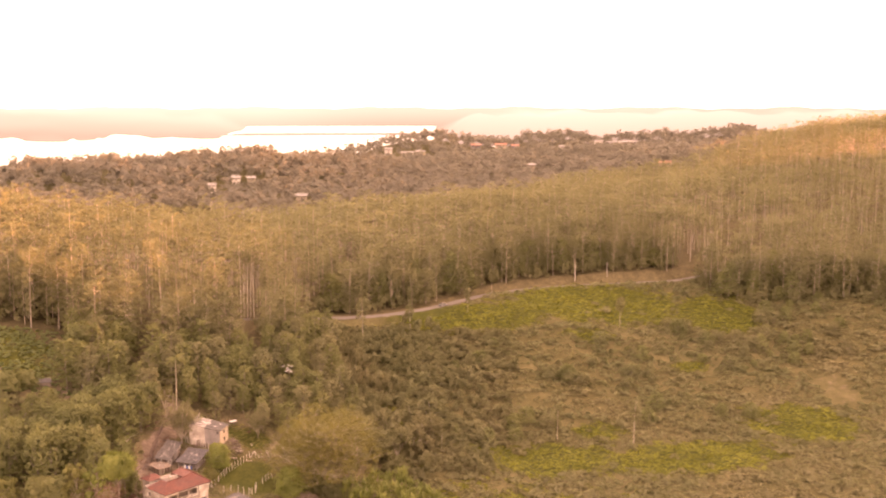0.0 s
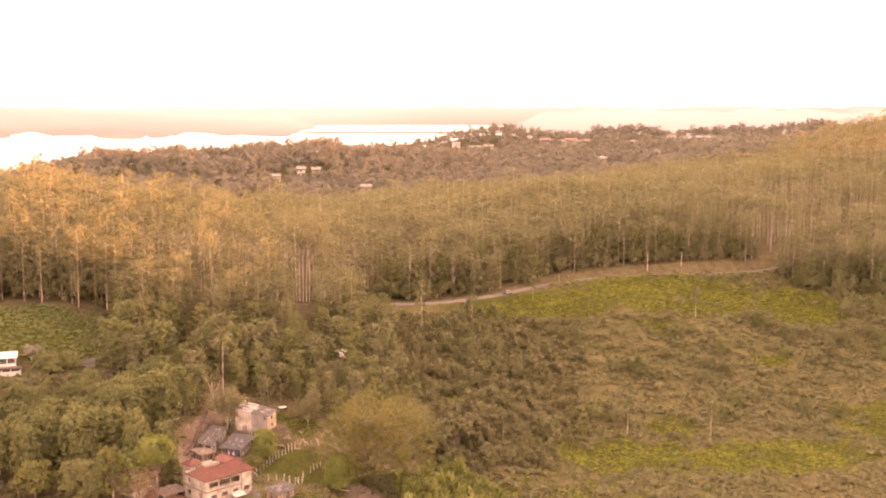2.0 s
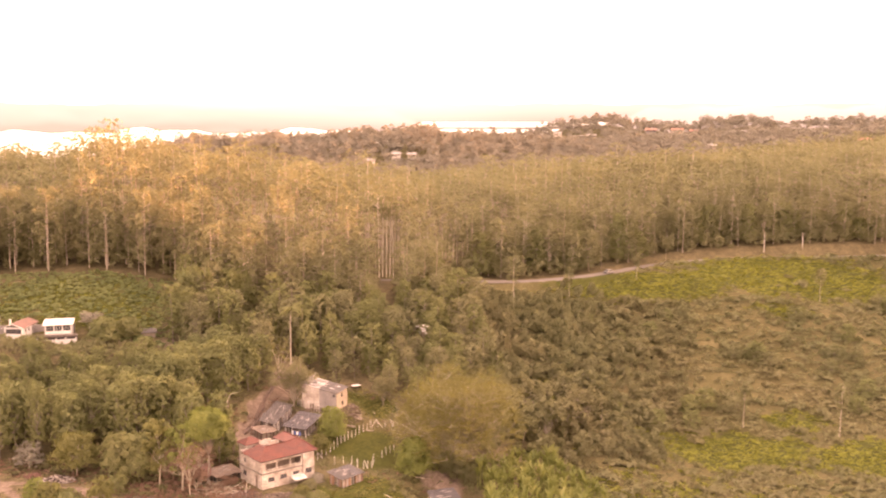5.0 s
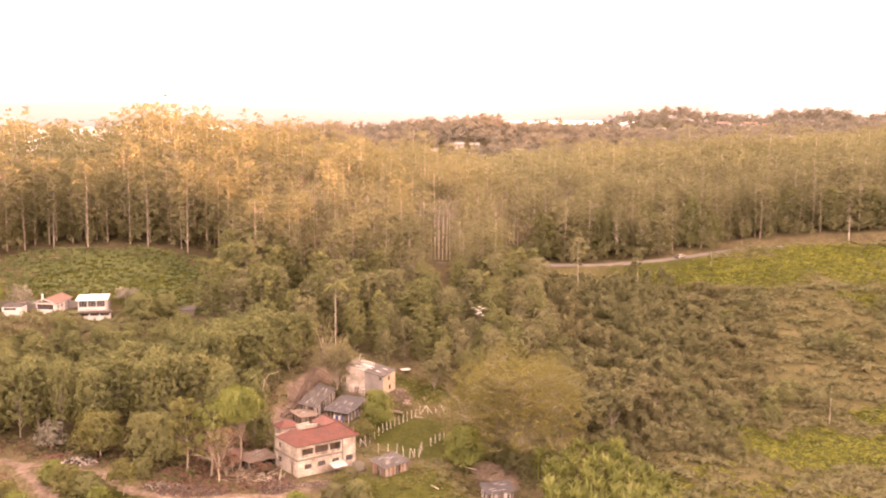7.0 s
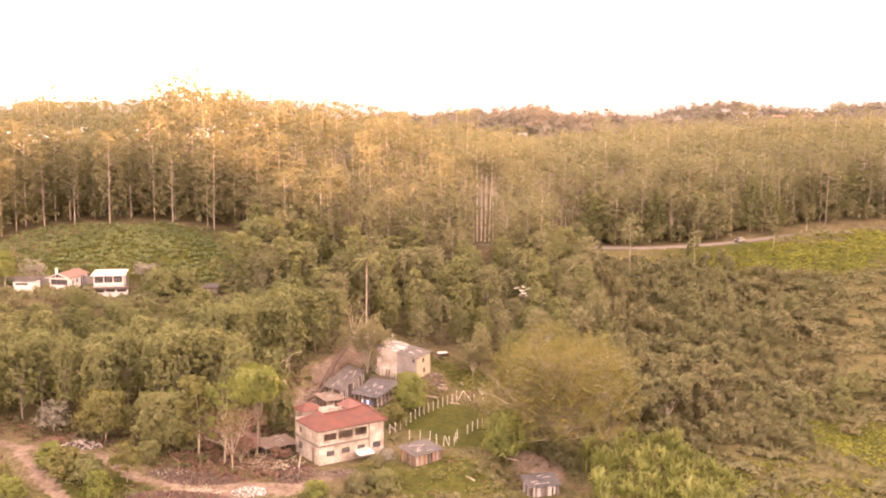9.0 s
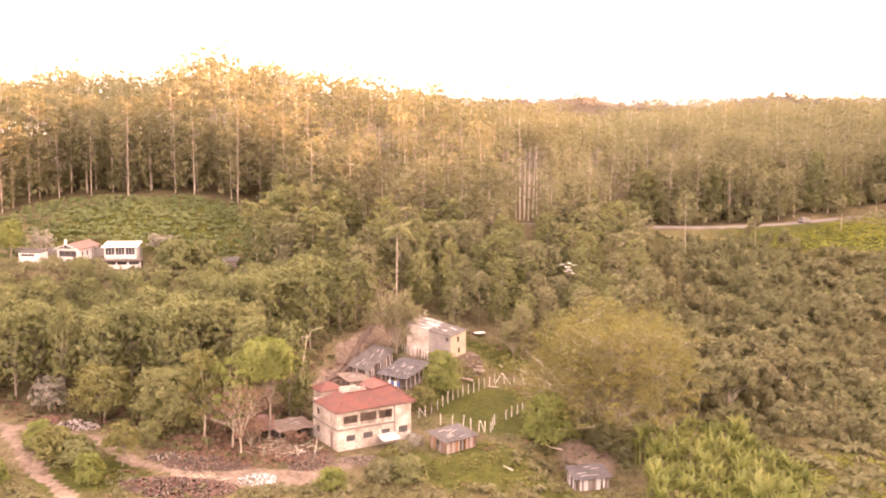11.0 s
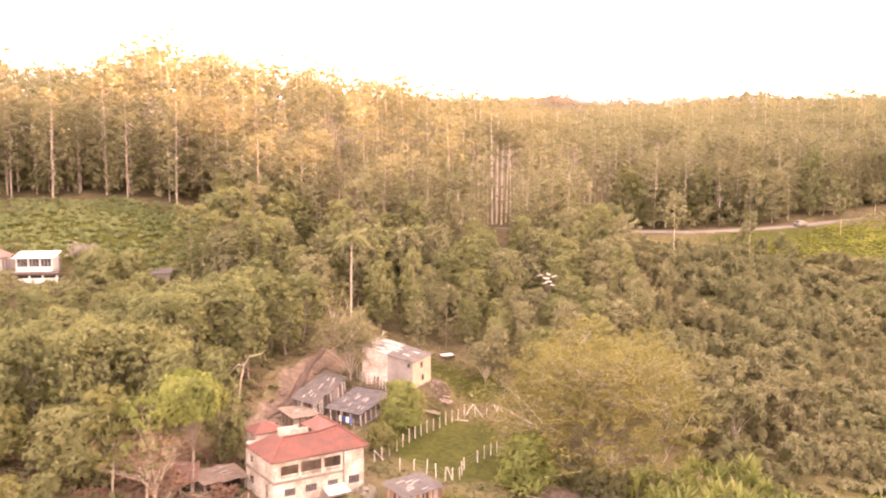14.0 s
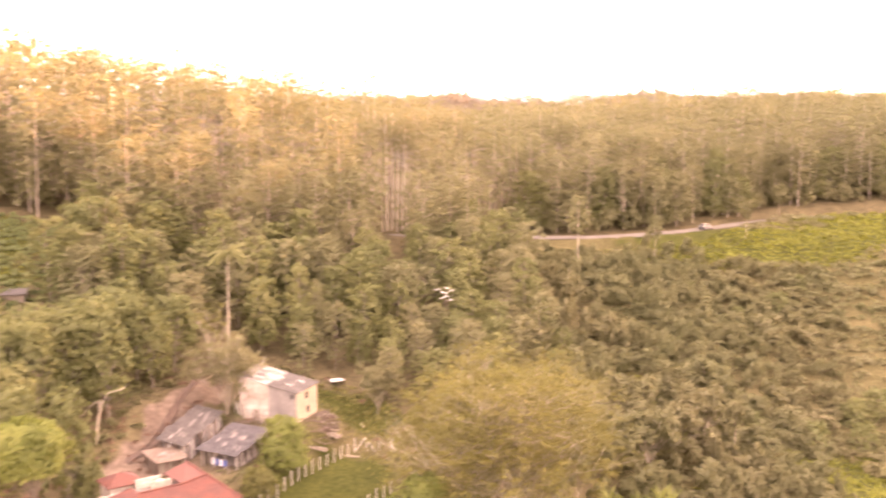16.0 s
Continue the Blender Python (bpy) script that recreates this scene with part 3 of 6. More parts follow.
def build_ground():
    xs, ys = axis(-4500, 4500, -110, 260, 3.0), axis(-1500, 4950, -60, 215, 3.0)
    # a closer mesh round the house, its tracks and yards
    xs = np.concatenate([xs[xs < -72], np.arange(-72, 40, 1.1), xs[xs > 40]])
    ys = np.concatenate([ys[ys < -32], np.arange(-32, 52, 1.1), ys[ys > 52]])
    gx, gy = np.meshgrid(xs, ys)
    x, y = gx.ravel(), gy.ravel()
    z = height(x, y)
    rd = along(ROAD, x, y)
    w = smooth01((6.5 - rd) / 3.5)
    z = z * (1 - w) + road_z(x, y) * w
    k = len(xs)
    i, j = np.meshgrid(np.arange(len(ys) - 1), np.arange(k - 1), indexing="ij")
    a = (i * k + j).ravel()
    f = np.stack([a, a + 1, a + k + 1, a + k], 1)
    me = quads("ground", np.stack([x, y, z], 1), f, np.zeros(len(f), int), [GROUND])
    c = me.color_attributes.new("cover", "FLOAT_COLOR", "POINT")
    c.data.foreach_set("color", np.stack([*cover(x, y), np.ones(len(x))], 1).astype(np.float32).ravel())
    me.polygons.foreach_set("use_smooth", np.ones(len(f), bool))
    return tagged(new("ground", me), "hilly ground of dry scrub, grass and reddish earth", "ground", kind="structure")


def road_z(x, y):
    return 17.0 + 0.0 * x + 6.0 * smooth01((x - 215) / 80)


build_ground()


def ribbon(name, line, width, mat_, label, lift=0.06, zf=None):
    """A paved strip that follows a line on the ground, with thickness and ragged edges."""
    pts = []
    for (ax, ay), (bx, by) in zip(line, line[1:]):
        k = max(2, int(math.hypot(bx - ax, by - ay) / 2.5))
        pts += [(ax + (bx - ax) * i / k, ay + (by - ay) * i / k) for i in range(k)]
    pts = np.array(pts + [line[-1]], float)
    for _ in range(6):
        pts[1:-1] = (pts[:-2] + 2 * pts[1:-1] + pts[2:]) / 4
    d = np.gradient(pts, axis=0)
    nrm = np.stack([-d[:, 1], d[:, 0]], 1) / np.linalg.norm(d, axis=1)[:, None]
    rows = []
    for s in (-1, -0.5, 0, 0.5, 1):
        p = pts + nrm * s * width * (0.5 + (0.05 * rng.normal(size=(len(pts), 1)) if abs(s) == 1 else 0))
        z = (zf or height)(p[:, 0], p[:, 1]) + (lift if abs(s) < 1 else -0.12)
        rows.append(np.column_stack([p, z]))
    v = np.concatenate(rows)
    k = len(pts)
    f = [[r * k + i, r * k + i + 1, (r + 1) * k + i + 1, (r + 1) * k + i] for r in range(4) for i in range(k - 1)]
    ob = new(name, quads(name, v, np.array(f)[:, ::-1], np.zeros(len(f), int), [mat_]))
    return tagged(ob, label, "road", kind="structure")


ribbon("road", ROAD, 5.8, ASPHALT, "pale dusty road winding along the hillside", 0.12, road_z)


def build_lake():
    bm = bmesh.new()
    slab(bm, [(-4000, 980, 5), (1100, 980, 5), (4400, 4900, 5), (-4000, 4900, 5)], 0.5)
    tagged(part("water", bm, water_mat()), "wide pale lake shining under the evening sky", "lake", kind="structure")


build_lake()


def build_distance():
    """Low land beyond the lake, a backdrop that glows in haze colours."""
    az, d = np.radians(np.arange(-34, 50, 0.3)), np.concatenate([np.arange(2200, 3600, 50), np.arange(3600, 4800, 100)])
    A, D = np.meshgrid(az, d)
    a = np.degrees(A)
    wave = 6 * np.sin(a * 0.9 + D * 0.002) + 4 * np.sin(a * 2.3 + 1) + 2 * np.sin(a * 5.1 + D * 0.004)
    shore = 2750 + 90 * np.sin(a * 0.55 + 1) + 30 * np.sin(a * 1.9)
    left = smooth01((5.2 - a) / 2) * (2 + 76 * smooth01((D - shore) / 2600) + 0.9 * wave) * smooth01((D - shore) / 150)
    strip = 9 * smooth01(1 - np.abs(D - 3150) / 90) * smooth01((a - 3.0) / 2)
    back = 76 * smooth01((D - 4350) / 350) + 0.6 * wave * smooth01((D - 4350) / 350)
    right = smooth01((a - 14.5) / 3) * (64 + wave) * smooth01((D - 2250) / 500)
    z = np.maximum.reduce([left, strip, back, right]) + 2.0
    v = np.stack([-11 + np.sin(A) * D, -252 + np.cos(A) * D, z], -1).reshape(-1, 3)
    k = len(az)
    i, j = np.meshgrid(np.arange(len(d) - 1), np.arange(k - 1), indexing="ij")
    q = (i * k + j).ravel()
    f = np.stack([q, q + 1, q + k + 1, q + k], 1)
    f = f[v[f][:, :, 2].max(1) > 4.5]
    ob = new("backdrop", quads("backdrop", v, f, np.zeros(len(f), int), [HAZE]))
    tagged(ob, "low pink backdrop hills beyond the lake, glowing with painted haze", "hills", kind="structure")


build_distance()


# ---- woods ----
def in_sight(x, y, margin=25):
    return (x > -(y + 190) * 0.50 - margin) & (x < (y + 260) * 0.80 + margin)


def tree_line(x):
    """Near edge of the tall wood."""
    return np.interp(x, [-200, -100, -90, -40, -34, -20, 0, 20, 38, 60, 92, 122, 143, 168, 190, 214, 226, 232, 300, 400], [75, 80, 101, 101, 88, 84, 86, 92, 112, 142, 151, 174, 183, 187, 186, 186, 160, 150, 122, 110])


# houses on the far hill: x, y, length, kind
FAR_HOUSES = [(37, 612, 8, 1), (58, 640, 9, 1), (70, 636, 9, 3), (98, 540, 10, 3), (268, 1012, 12, 1), (283, 972, 20, 1), (297, 968, 14, 3), (377, 1008, 16, 2), (412, 1016, 18, 0), (433, 1024, 12, 2), (331, 684, 10, 3), (479, 972, 18, 1), (544, 1020, 14, 1), (568, 1040, 12, 1), (582, 1028, 15, 3), (592, 1020, 12, 1), (334, 480, 8, 2), (379, 512, 12, 0), (401, 472, 9, 2)]


def open_view(x, y):
    """Two gaps in the wood: before the group of bright bare trunks, and a bare gully down the slope."""
    trunks = (np.abs(x - 15.6 - 0.037 * (y + 10)) < 4.2) & (y > 86) & (y < 139)
    gully = (np.abs(x + 20.5 - 0.17 * (y - 57)) < 3.0) & (y > 53) & (y < 116)
    return ~(trunks | gully)


def wood_height(x):
    """How tall the wood stands along x, as a share of full-grown trees."""
    return np.interp(x, [-135, -109, -93, -73, -59, -45, -29, -15, 12, 32, 45, 100, 400], [1.0, 1.03, 0.90, 1.14, 1.08, 1.03, 0.98, 0.96, 1.04, 1.0, 0.90, 0.92, 0.90])


def build_woods():
    # rows behind the edge show whole crowns, the depth of the wood its tops alone
    front = [eucalyptus(rng.uniform(24, 28), 370, 0.60, 3, 18, rng.uniform(0.2, 0.4), rng.uniform(0.9, 1.35)) for _ in range(8)]
    depth = [eucalyptus(rng.uniform(24, 28), 180, 0.60, 3, 8, rng.uniform(0.52, 0.66), rng.uniform(1.1, 1.6), (0.032, 0.064, 0.6)) for _ in range(9)]
    x, y = jitter_grid(-260, 480, 55, 440, 6.0)
    d = y - tree_line(x)
    nearer = np.where(x > 45, along(ROAD, x, y) > 8.5, True)
    back = np.interp(x, [-200, -20, 10, 30, 60, 200, 260], [222, 228, 245, 275, 335, 345, 440])
    thin = (d < 80) | (rng.uniform(0, 1, len(x)) < 0.7)
    ok = thin & (d > 18) & open_view(x, y) & (y < back) & in_sight(x, y) & nearer & np.where((x > 38) & (x < 222), y > road_y(x) + 7, True)
    x, y, d = x[ok], y[ok], d[ok]
    for kinds, use, label in ((front, d < 42, "tall eucalyptus with pale trunks behind the wood's edge"), (depth, d >= 42, "tops of a tall eucalyptus wood on the hill")):
        sp = spots_of(x[use], y[use], len(kinds), (0.85, 1.25), (0.86, 1.04))
        sp[:, 5] *= wood_height(x[use]) * np.where(rng.uniform(0, 1, len(sp)) < 0.14, rng.uniform(1.03, 1.13, len(sp)), rng.uniform(0.88, 1.0, len(sp)))
        scatter("eucalyptus_wood", kinds, sp, [GREYBARK, EUC], label, "wood")
    kinds = []
    for _ in range(6):
        g = Green()
        for _ in range(11):
            a, r = rng.uniform(0, 6.28), rng.uniform(0, 4.6)
            g.clump((r * math.cos(a), r * math.sin(a), rng.uniform(5, 13) * (1.05 - r / 16)), (2.5, 2.5, 1.6), 5, 1.75)
        kinds.append(g.arrays())
    x, y = jitter_grid(-420, 900, 440, 880, 10.2)
    x2, y2 = jitter_grid(150, 1000, 885, 1110, 11.5)
    x, y = np.concatenate([x, x2]), np.concatenate([y, y2])
    ok = in_sight(x, y) & ((x > 30) | (y > 530)) & (height(x, y) > 5.5)
    x, y = x[ok], y[ok]
    sp = spots_of(x, y, 6, (0.8, 1.3), (0.7, 1.3))
    for fx, fy, fl, *_ in FAR_HOUSES:
        ahead = (y < fy + 10) & (y > fy - 70) & (np.abs(x - fx + (fy - y) * fx / (fy + 250)) < fl * 0.5 + 3)
        sp[ahead, 5] *= 0.6
    sp = sp[~np.any([np.hypot(x - f[0], y - f[1] - 3) < f[2] * 0.6 + 3 for f in FAR_HOUSES], axis=0)]
    scatter("far_wood", kinds, sp, [BARK, FAR], "far wooded hills with haze put into the leaf colour", "wood")


build_woods()


# ---- near trees, each a thing of its own ----
def clear_of(x, y):
    """Places kept free of trees: tracks, yards, lawns and buildings."""
    ok = (along(TRACK, x, y) > 4.5) & (along(SPUR, x, y) > 4.0) & (along(BANK, x, y) > 3.6)
    for px, py, r in ((-6, 3, 13), (-4, 26, 9.5), (-20.5, 19, 4.5), (-19.2, 14.5, 4.0), (-1, 24, 9), (-11, 19, 6.5), (-10, 28, 5), (1.5, 36, 9), (10, 16, 13), (12, 34, 11), (10.5, 47, 6), (6, -4, 9), (26, -1, 7), (-62, 53, 8), (-73, 53, 8), (-80, 52, 6), (28, 12, 10), (-20, -8, 8), (-46.5, 4, 5), (-57, 6, 3.2), (27.3, 68, 4), (-36.5, 1, 7.5), (-27, -3, 6.5)):
        ok &= np.hypot(x - px, y - py) > r
    return ok


def plant(kinds, x, y, tall, wide):
    """Copies of the given things; tall and wide are factors."""
    for i in range(len(x)):
        src = kinds[i % len(kinds)]
        m = Matrix.Translation((x[i], y[i], float(height(x[i], y[i])) - 0.1)) @ Matrix.Rotation(rng.uniform(0, 6.28), 4, "Z") @ Matrix.Diagonal((wide[i], wide[i], tall[i], 1))
        copy_thing(src, m)
    for src in kinds:
        for o in (*src.children_recursive, src):
            bpy.data.objects.remove(o)


def build_grove():
    kinds = [tree_thing("grove_tree", broad_tree(12, rng.uniform(6.2, 7.6), 2800, 0.33, 24, 0.24, 0.012, skin=0.22), (BARK, GROVE), "olive-green broadleaf tree in a dense hillside grove", "tree", "trees of the grove") for _ in range(5)]
    x, y = jitter_grid(-100, -7, 2, 48, 5.0)
    roof = np.interp(x, [-60, -35, -18, -9], [17.8, 19.8, 22.5, 17.5])
    ok = clear_of(x, y) & in_sight(x, y, 5) & open_view(x, y) & ~((x < -40) & (y > 46)) & ~((x > -34) & (y < 5))
    x, y, roof = x[ok], y[ok], roof[ok]
    t = np.clip(roof - height(x, y) + rng.normal(0, 1.3, len(x)), 4.0, 15.5) / 12
    plant(kinds, x, y, t, np.clip(t, 0.6, 1.0) * rng.uniform(0.85, 1.2, len(x)))


def build_middle_wood():
    kinds = [tree_thing("woodland_tree", broad_tree(12, rng.uniform(6.0, 7.6), 2600, 0.32, 22, 0.16, 0.012) if i % 2 else eucalyptus(13.5, 2200, 0.32, 5, 26, 0.12, 1.75), (BARK, GROVE if i % 3 else EUC), "olive and yellow-green tree of a mixed wood", "tree", "trees of the mixed wood") for i in range(6)]
    x, y = jitter_grid(-34, 46, 44, 114, 5.2)
    ok = clear_of(x, y) & (y > np.interp(x, [-34, -8, 10, 22, 46], [58, 48, 48, 40, 30])) & open_view(x, y) & (y < tree_line(x) + 4) & ((x < 34) | (y < road_y(x) - 22))
    x, y = x[ok], y[ok]
    t = (np.interp(y, [40, 60, 90], [7, 10, 13]) + np.interp(x, [-34, -10, 10, 40], [3, 2, 0, -1]) + rng.normal(0, 1.6, len(x))) / 12
    plant(kinds, x, y, np.clip(t, 0.4, 1.5), np.clip(t, 0.65, 1.15) * rng.uniform(0.85, 1.2, len(x)))


def build_edge_wood():
    tall = [tree_thing("eucalyptus_tree", eucalyptus(26, 1450, 0.44, 5, 30, rng.uniform(0.14, 0.34), rng.uniform(1.25, 1.65)), (GREYBARK, EUC), "tall eucalyptus with a pale bare trunk", "tree", "eucalyptus at the wood's edge") for _ in range(6)]
    broad = [tree_thing("broadleaf_tree", broad_tree(13, rng.uniform(7.5, 9.5), 1500, 0.45, 24, 0.12, 0.011), (GREYBARK, EUC if i % 2 else GROVE), "rounded olive tree at the edge of a tall wood", "tree", "broad trees at the wood's edge") for i in range(4)]
    x, y = jitter_grid(-130, 300, 60, 240, 5.0)
    d = y - tree_line(x)
    ok = clear_of(x, y) & in_sight(x, y, 5) & (d > 0) & (d <= 18) & open_view(x, y) & np.where((x > 38) & (x < 222), y > road_y(x) + 6.5, along(ROAD, x, y) > 6)
    x, y = x[ok], y[ok]
    t = np.interp(x, [-60, -20, 0, 60], [0.86, 0.80, 0.76, 0.78]) * rng.uniform(0.72, 1.15, len(x))
    wide = (x > 28) & (rng.uniform(0, 1, len(x)) < 0.42)
    plant(tall, x[~wide], y[~wide], t[~wide], t[~wide] * rng.uniform(0.95, 1.3, int((~wide).sum())))
    k = int(wide.sum())
    plant(broad, x[wide], y[wide], rng.uniform(0.7, 1.45, k), rng.uniform(0.8, 1.25, k))


build_grove()
build_middle_wood()
build_edge_wood()


def single(name, arrays, mats, x, y, label, category="tree", turn=0.0, sink=0.1):
    ob = tree_thing(name, arrays, mats, label, category)
    ob.matrix_basis = pose(x, y, float(height(x, y)) - sink, 0, 0, turn)
    return ob


def bare_tree(h, w, limbs=7, k=0, size=0.4, sub=4, trunk=0.02, base=0.12, dome=False):
    """Forking branches down to twigs, with few leaves."""
    g = Green()
    g.tube([(0, 0, -0.4), (0, 0, h * base), (0.02 * h, 0, h * base * 2)], [trunk * h, trunk * h * 0.85, trunk * h * 0.4], 6, 0)
    for i in range(limbs):
        a = i * 2.4 + rng.uniform(-0.3, 0.3)
        out = w * 0.5 * rng.uniform(0.35, 1.0)
        up = h * (0.98 - 0.35 * (2 * out / w) ** 2) * rng.uniform(0.85, 1.0)
        if dome:
            out = w * 0.5 * rng.uniform(0.15, 1.0) ** 0.6
            up = h * math.sqrt(max(0.05, 1 - 0.88 * (2 * out / w) ** 2)) * (rng.uniform(0.86, 1.0) if i % 3 else rng.uniform(0.58, 0.8))
        p0 = np.array([0, 0, h * base * rng.uniform(0.6, 1.3)])
        p3 = np.array([out * math.cos(a), out * math.sin(a), up])
        p1 = p0 + (p3 - p0) * 0.4 + np.array([0, 0, 0.05 * h])
        p2 = p0 + (p3 - p0) * 0.75 + rng.normal(0, 0.02, 3) * h
        if dome:
            # stems rise steeply from the foot, then spread
            p1 = p0 + (p3 - p0) * (0.2, 0.2, 0.5) + rng.normal(0, 0.012, 3) * h
            p2 = p0 + (p3 - p0) * (0.58, 0.58, 0.84) + rng.normal(0, 0.02, 3) * h
        r = trunk * h * 0.5
        g.tube([p0, p1, p2, p3], [r, r * 0.6, r * 0.3, r * 0.06], 5, 0)
        for _ in range(sub):
            t = rng.uniform(0.35, 0.95)
            q = np.array([np.interp(t, (0, 0.4, 0.75, 1), (p0[j], p1[j], p2[j], p3[j])) for j in range(3)])
            e = q + np.array([*(rng.normal(0, 0.11, 2) * w), rng.uniform(0.03, 0.2) * h])
            g.tube([q, (q + e) / 2 + rng.normal(0, 0.01, 3) * h, e], [r * 0.3, r * 0.18, r * 0.05], 4, 0)
            for _ in range(3):
                o = e + np.array([*(rng.normal(0, 0.05, 2) * w), rng.uniform(-0.01, 0.1) * h])
                g.tube([(q + e) / 2, o], [r * 0.14, r * 0.04], 3, 0)
                if k:
                    g.clump(o, (w * 0.055, w * 0.055, h * 0.05), k, size)
            if k:
                g.clump(e, (w * 0.07, w * 0.07, h * 0.055), k * 2, size)
    return g.arrays()


# the wide, half-bare tree beside the lawn, with its trees round the foot
def wide_tree():
    """Stems that fan out from one foot into a wide low dome, with leaf tufts along its skin."""
    v, f, m = bare_tree(21.0, 29.0, 66, 11, 0.19, 11, 0.012, 0.05, True)
    g = Green()
    g.put(v, f, 0)
    g.m[0] = m
    for _ in range(560):
        a, e = rng.uniform(0, 6.28), math.asin(rng.uniform(0.22, 1.0))
        q = rng.uniform(0.9, 1.03) * (1 + 0.05 * math.sin(4 * a + 1) + 0.05 * math.sin(7 * a + 6 * e))
        c = (14.2 * q * math.cos(e) * math.cos(a), 14.2 * q * math.cos(e) * math.sin(a), 20.3 * q * math.sin(e) ** 0.8)
        g.clump(c, rng.uniform(0.5, 1.2) * np.array((1, 1, 0.7)), 34, 0.19)
    return g.arrays()


single("spreading_tree", wide_tree(), (TWIG, GOLD), 30.0, 13, "wide multi-stemmed tree with thin ochre-green foliage")
single("leafy_bush", broad_tree(7.4, 7.8, 9000, 0.25, 34, 0.08, 0.010), (BARK, LIME), 20.2, 7.4, "round dense green bush beside a fenced lawn", "bush")
single("lime_tree", broad_tree(14.8, 7.8, 8000, 0.30, 30, 0.66, 0.012, skin=0.6), (BARK, LIME), -21, -1.5, "round lime-green tree behind a rubble yard")
single("yellow_green_tree", broad_tree(14.0, 7.2, 7000, 0.30, 14, 0.36, 0.011, skin=0.05), (TWIG, LIME), -25.5, -5.0, "tall tree with yellow-green loose foliage by the track")
single("yellow_green_tree", broad_tree(13.5, 7.6, 7000, 0.30, 14, 0.34, 0.011, skin=0.05), (TWIG, OCHRE), -30, -3.5, "tall tree with yellow-green loose foliage by the track")
single("green_tree", broad_tree(9.5, 8.0, 5880, 0.33, 22, 0.2, 0.014), (BARK, GROVE), -34.5, 0, "dense dark green tree beside the track")
single("green_tree", broad_tree(8.5, 7.6, 5600, 0.33, 22, 0.2, 0.014), (BARK, GROVE), -38.5, 2.5, "dense dark green tree beside the track")
single("bare_tree", bare_tree(10.5, 10.5, 16, 2, 0.2, 7, 0.013, 0.26), (TWIG, RUST), -23.8, -7.0, "half-bare pinkish tree beside a ruined shed")
single("bare_tree", bare_tree(5.0, 6.5, 12, 4, 0.22, 5, 0.012, 0.2), (TWIG, RUST), -22.8, -5.6, "half-bare reddish tree over a ruined shed")
single("ochre_tree", broad_tree(8.8, 9.2, 6500, 0.27, 26, 0.32, 0.014, skin=0.3), (PALEBARK, OCHRE), -46.8, 2.6, "round ochre-green tree behind a pile of pale rocks")
single("grey_bush", broad_tree(5.6, 6.4, 2400, 0.24, 16, 0.2, 0.014, skin=0.2), (PALEBARK, GREYLEAF), -57, 7, "grey-leaved bush beside the track", "bush")
single("small_tree", broad_tree(6.6, 5.0, 4200, 0.25, 14, 0.33, 0.014, skin=0.1), (BARK, OCHRE), -39.2, -11.6, "small yellow-green tree beside the dirt track")
single("green_bush", broad_tree(4.0, 6.5, 2520, 0.29, 16, 0.1, 0.014), (BARK, OCHRE), -48.5, -11.5, "low green bush between two dirt tracks", "bush")
single("green_bush", broad_tree(3.6, 6.0, 2240, 0.29, 14, 0.1, 0.014), (BARK, GROVE), -45, -12.5, "low dark green bush between two dirt tracks", "bush")
single("yellow_bush", broad_tree(4.0, 4.2, 2600, 0.22, 14, 0.1, 0.012), (BARK, LIME), -42.0, -16.8, "low yellow-green bush beside the dirt track", "bush")
for bx, by, bh, bw, bm_ in ((-51.6, -9.4, 3.8, 4.6, LIME), (-54.8, -17.6, 3.2, 5.0, LIME), (-58.5, -13.5, 3.4, 5.0, OCHRE), (-60, -18, 3.2, 5.5, GROVE), (-2.6, -9.8, 2.4, 3.6, OCHRE), (-9.6, -15.6, 2.8, 4.2, LIME), (-37.6, -4.6, 3.4, 4.4, GROVE)):
    single("track_bush", broad_tree(bh, bw, 2200, 0.22, 14, 0.08, 0.012), (BARK, bm_), bx, by, "loose green bush beside a dirt track", "bush", bx * 31)
single("dark_bush", broad_tree(3.4, 5.2, 2520, 0.25, 14, 0.1, 0.014), (BARK, GROVE), 0.4, -13.5, "dark green bush in front of the house", "bush")
single("dark_bush", broad_tree(2.6, 4.4, 1959, 0.25, 14, 0.1, 0.014), (BARK, SCRUB), -3.5, -13.0, "olive bush in front of the house", "bush")
single("front_bush", broad_tree(1.7, 3.0, 1260, 0.22, 10, 0.1, 0.014), (BARK, SCRUB), -1.2, -5.6, "low bush against the house front", "bush")
single("front_bush", broad_tree(1.6, 2.8, 1120, 0.2, 10, 0.1, 0.014), (PALEBARK, GREYLEAF), 0.3, -2.2, "heap of grey dry brush beside the house corner", "bush")
single("yard_bush", broad_tree(6.5, 6.4, 5200, 0.25, 16, 0.1, 0.012), (BARK, LIME), 3.4, 20.5, "loose lime-green bush between a hut and a fence", "bush")
single("yard_bush", broad_tree(3.4, 4.6, 1680, 0.27, 12, 0.1, 0.014), (BARK, OCHRE), 0.8, 14.2, "low green bush behind the house", "bush")
single("overhanging_tree", bare_tree(10.5, 10.5, 18, 7, 0.24, 8, 0.012), (PALEBARK, SCRUB), -5.4, 35.2, "thin grey-branched tree beside a pale building")
single("dead_tree", bare_tree(10, 8, 8, 1, 0.4, 4, 0.016), (PALEBARK, OCHRE), -9, 47, "bare pale tree above a bank of red earth")
single("small_bare_tree", bare_tree(7.5, 7, 16, 10, 0.24, 6, 0.011), (TWIG, SCRUB), 15.5, 41.5, "thin half-bare tree at the edge of a lawn")
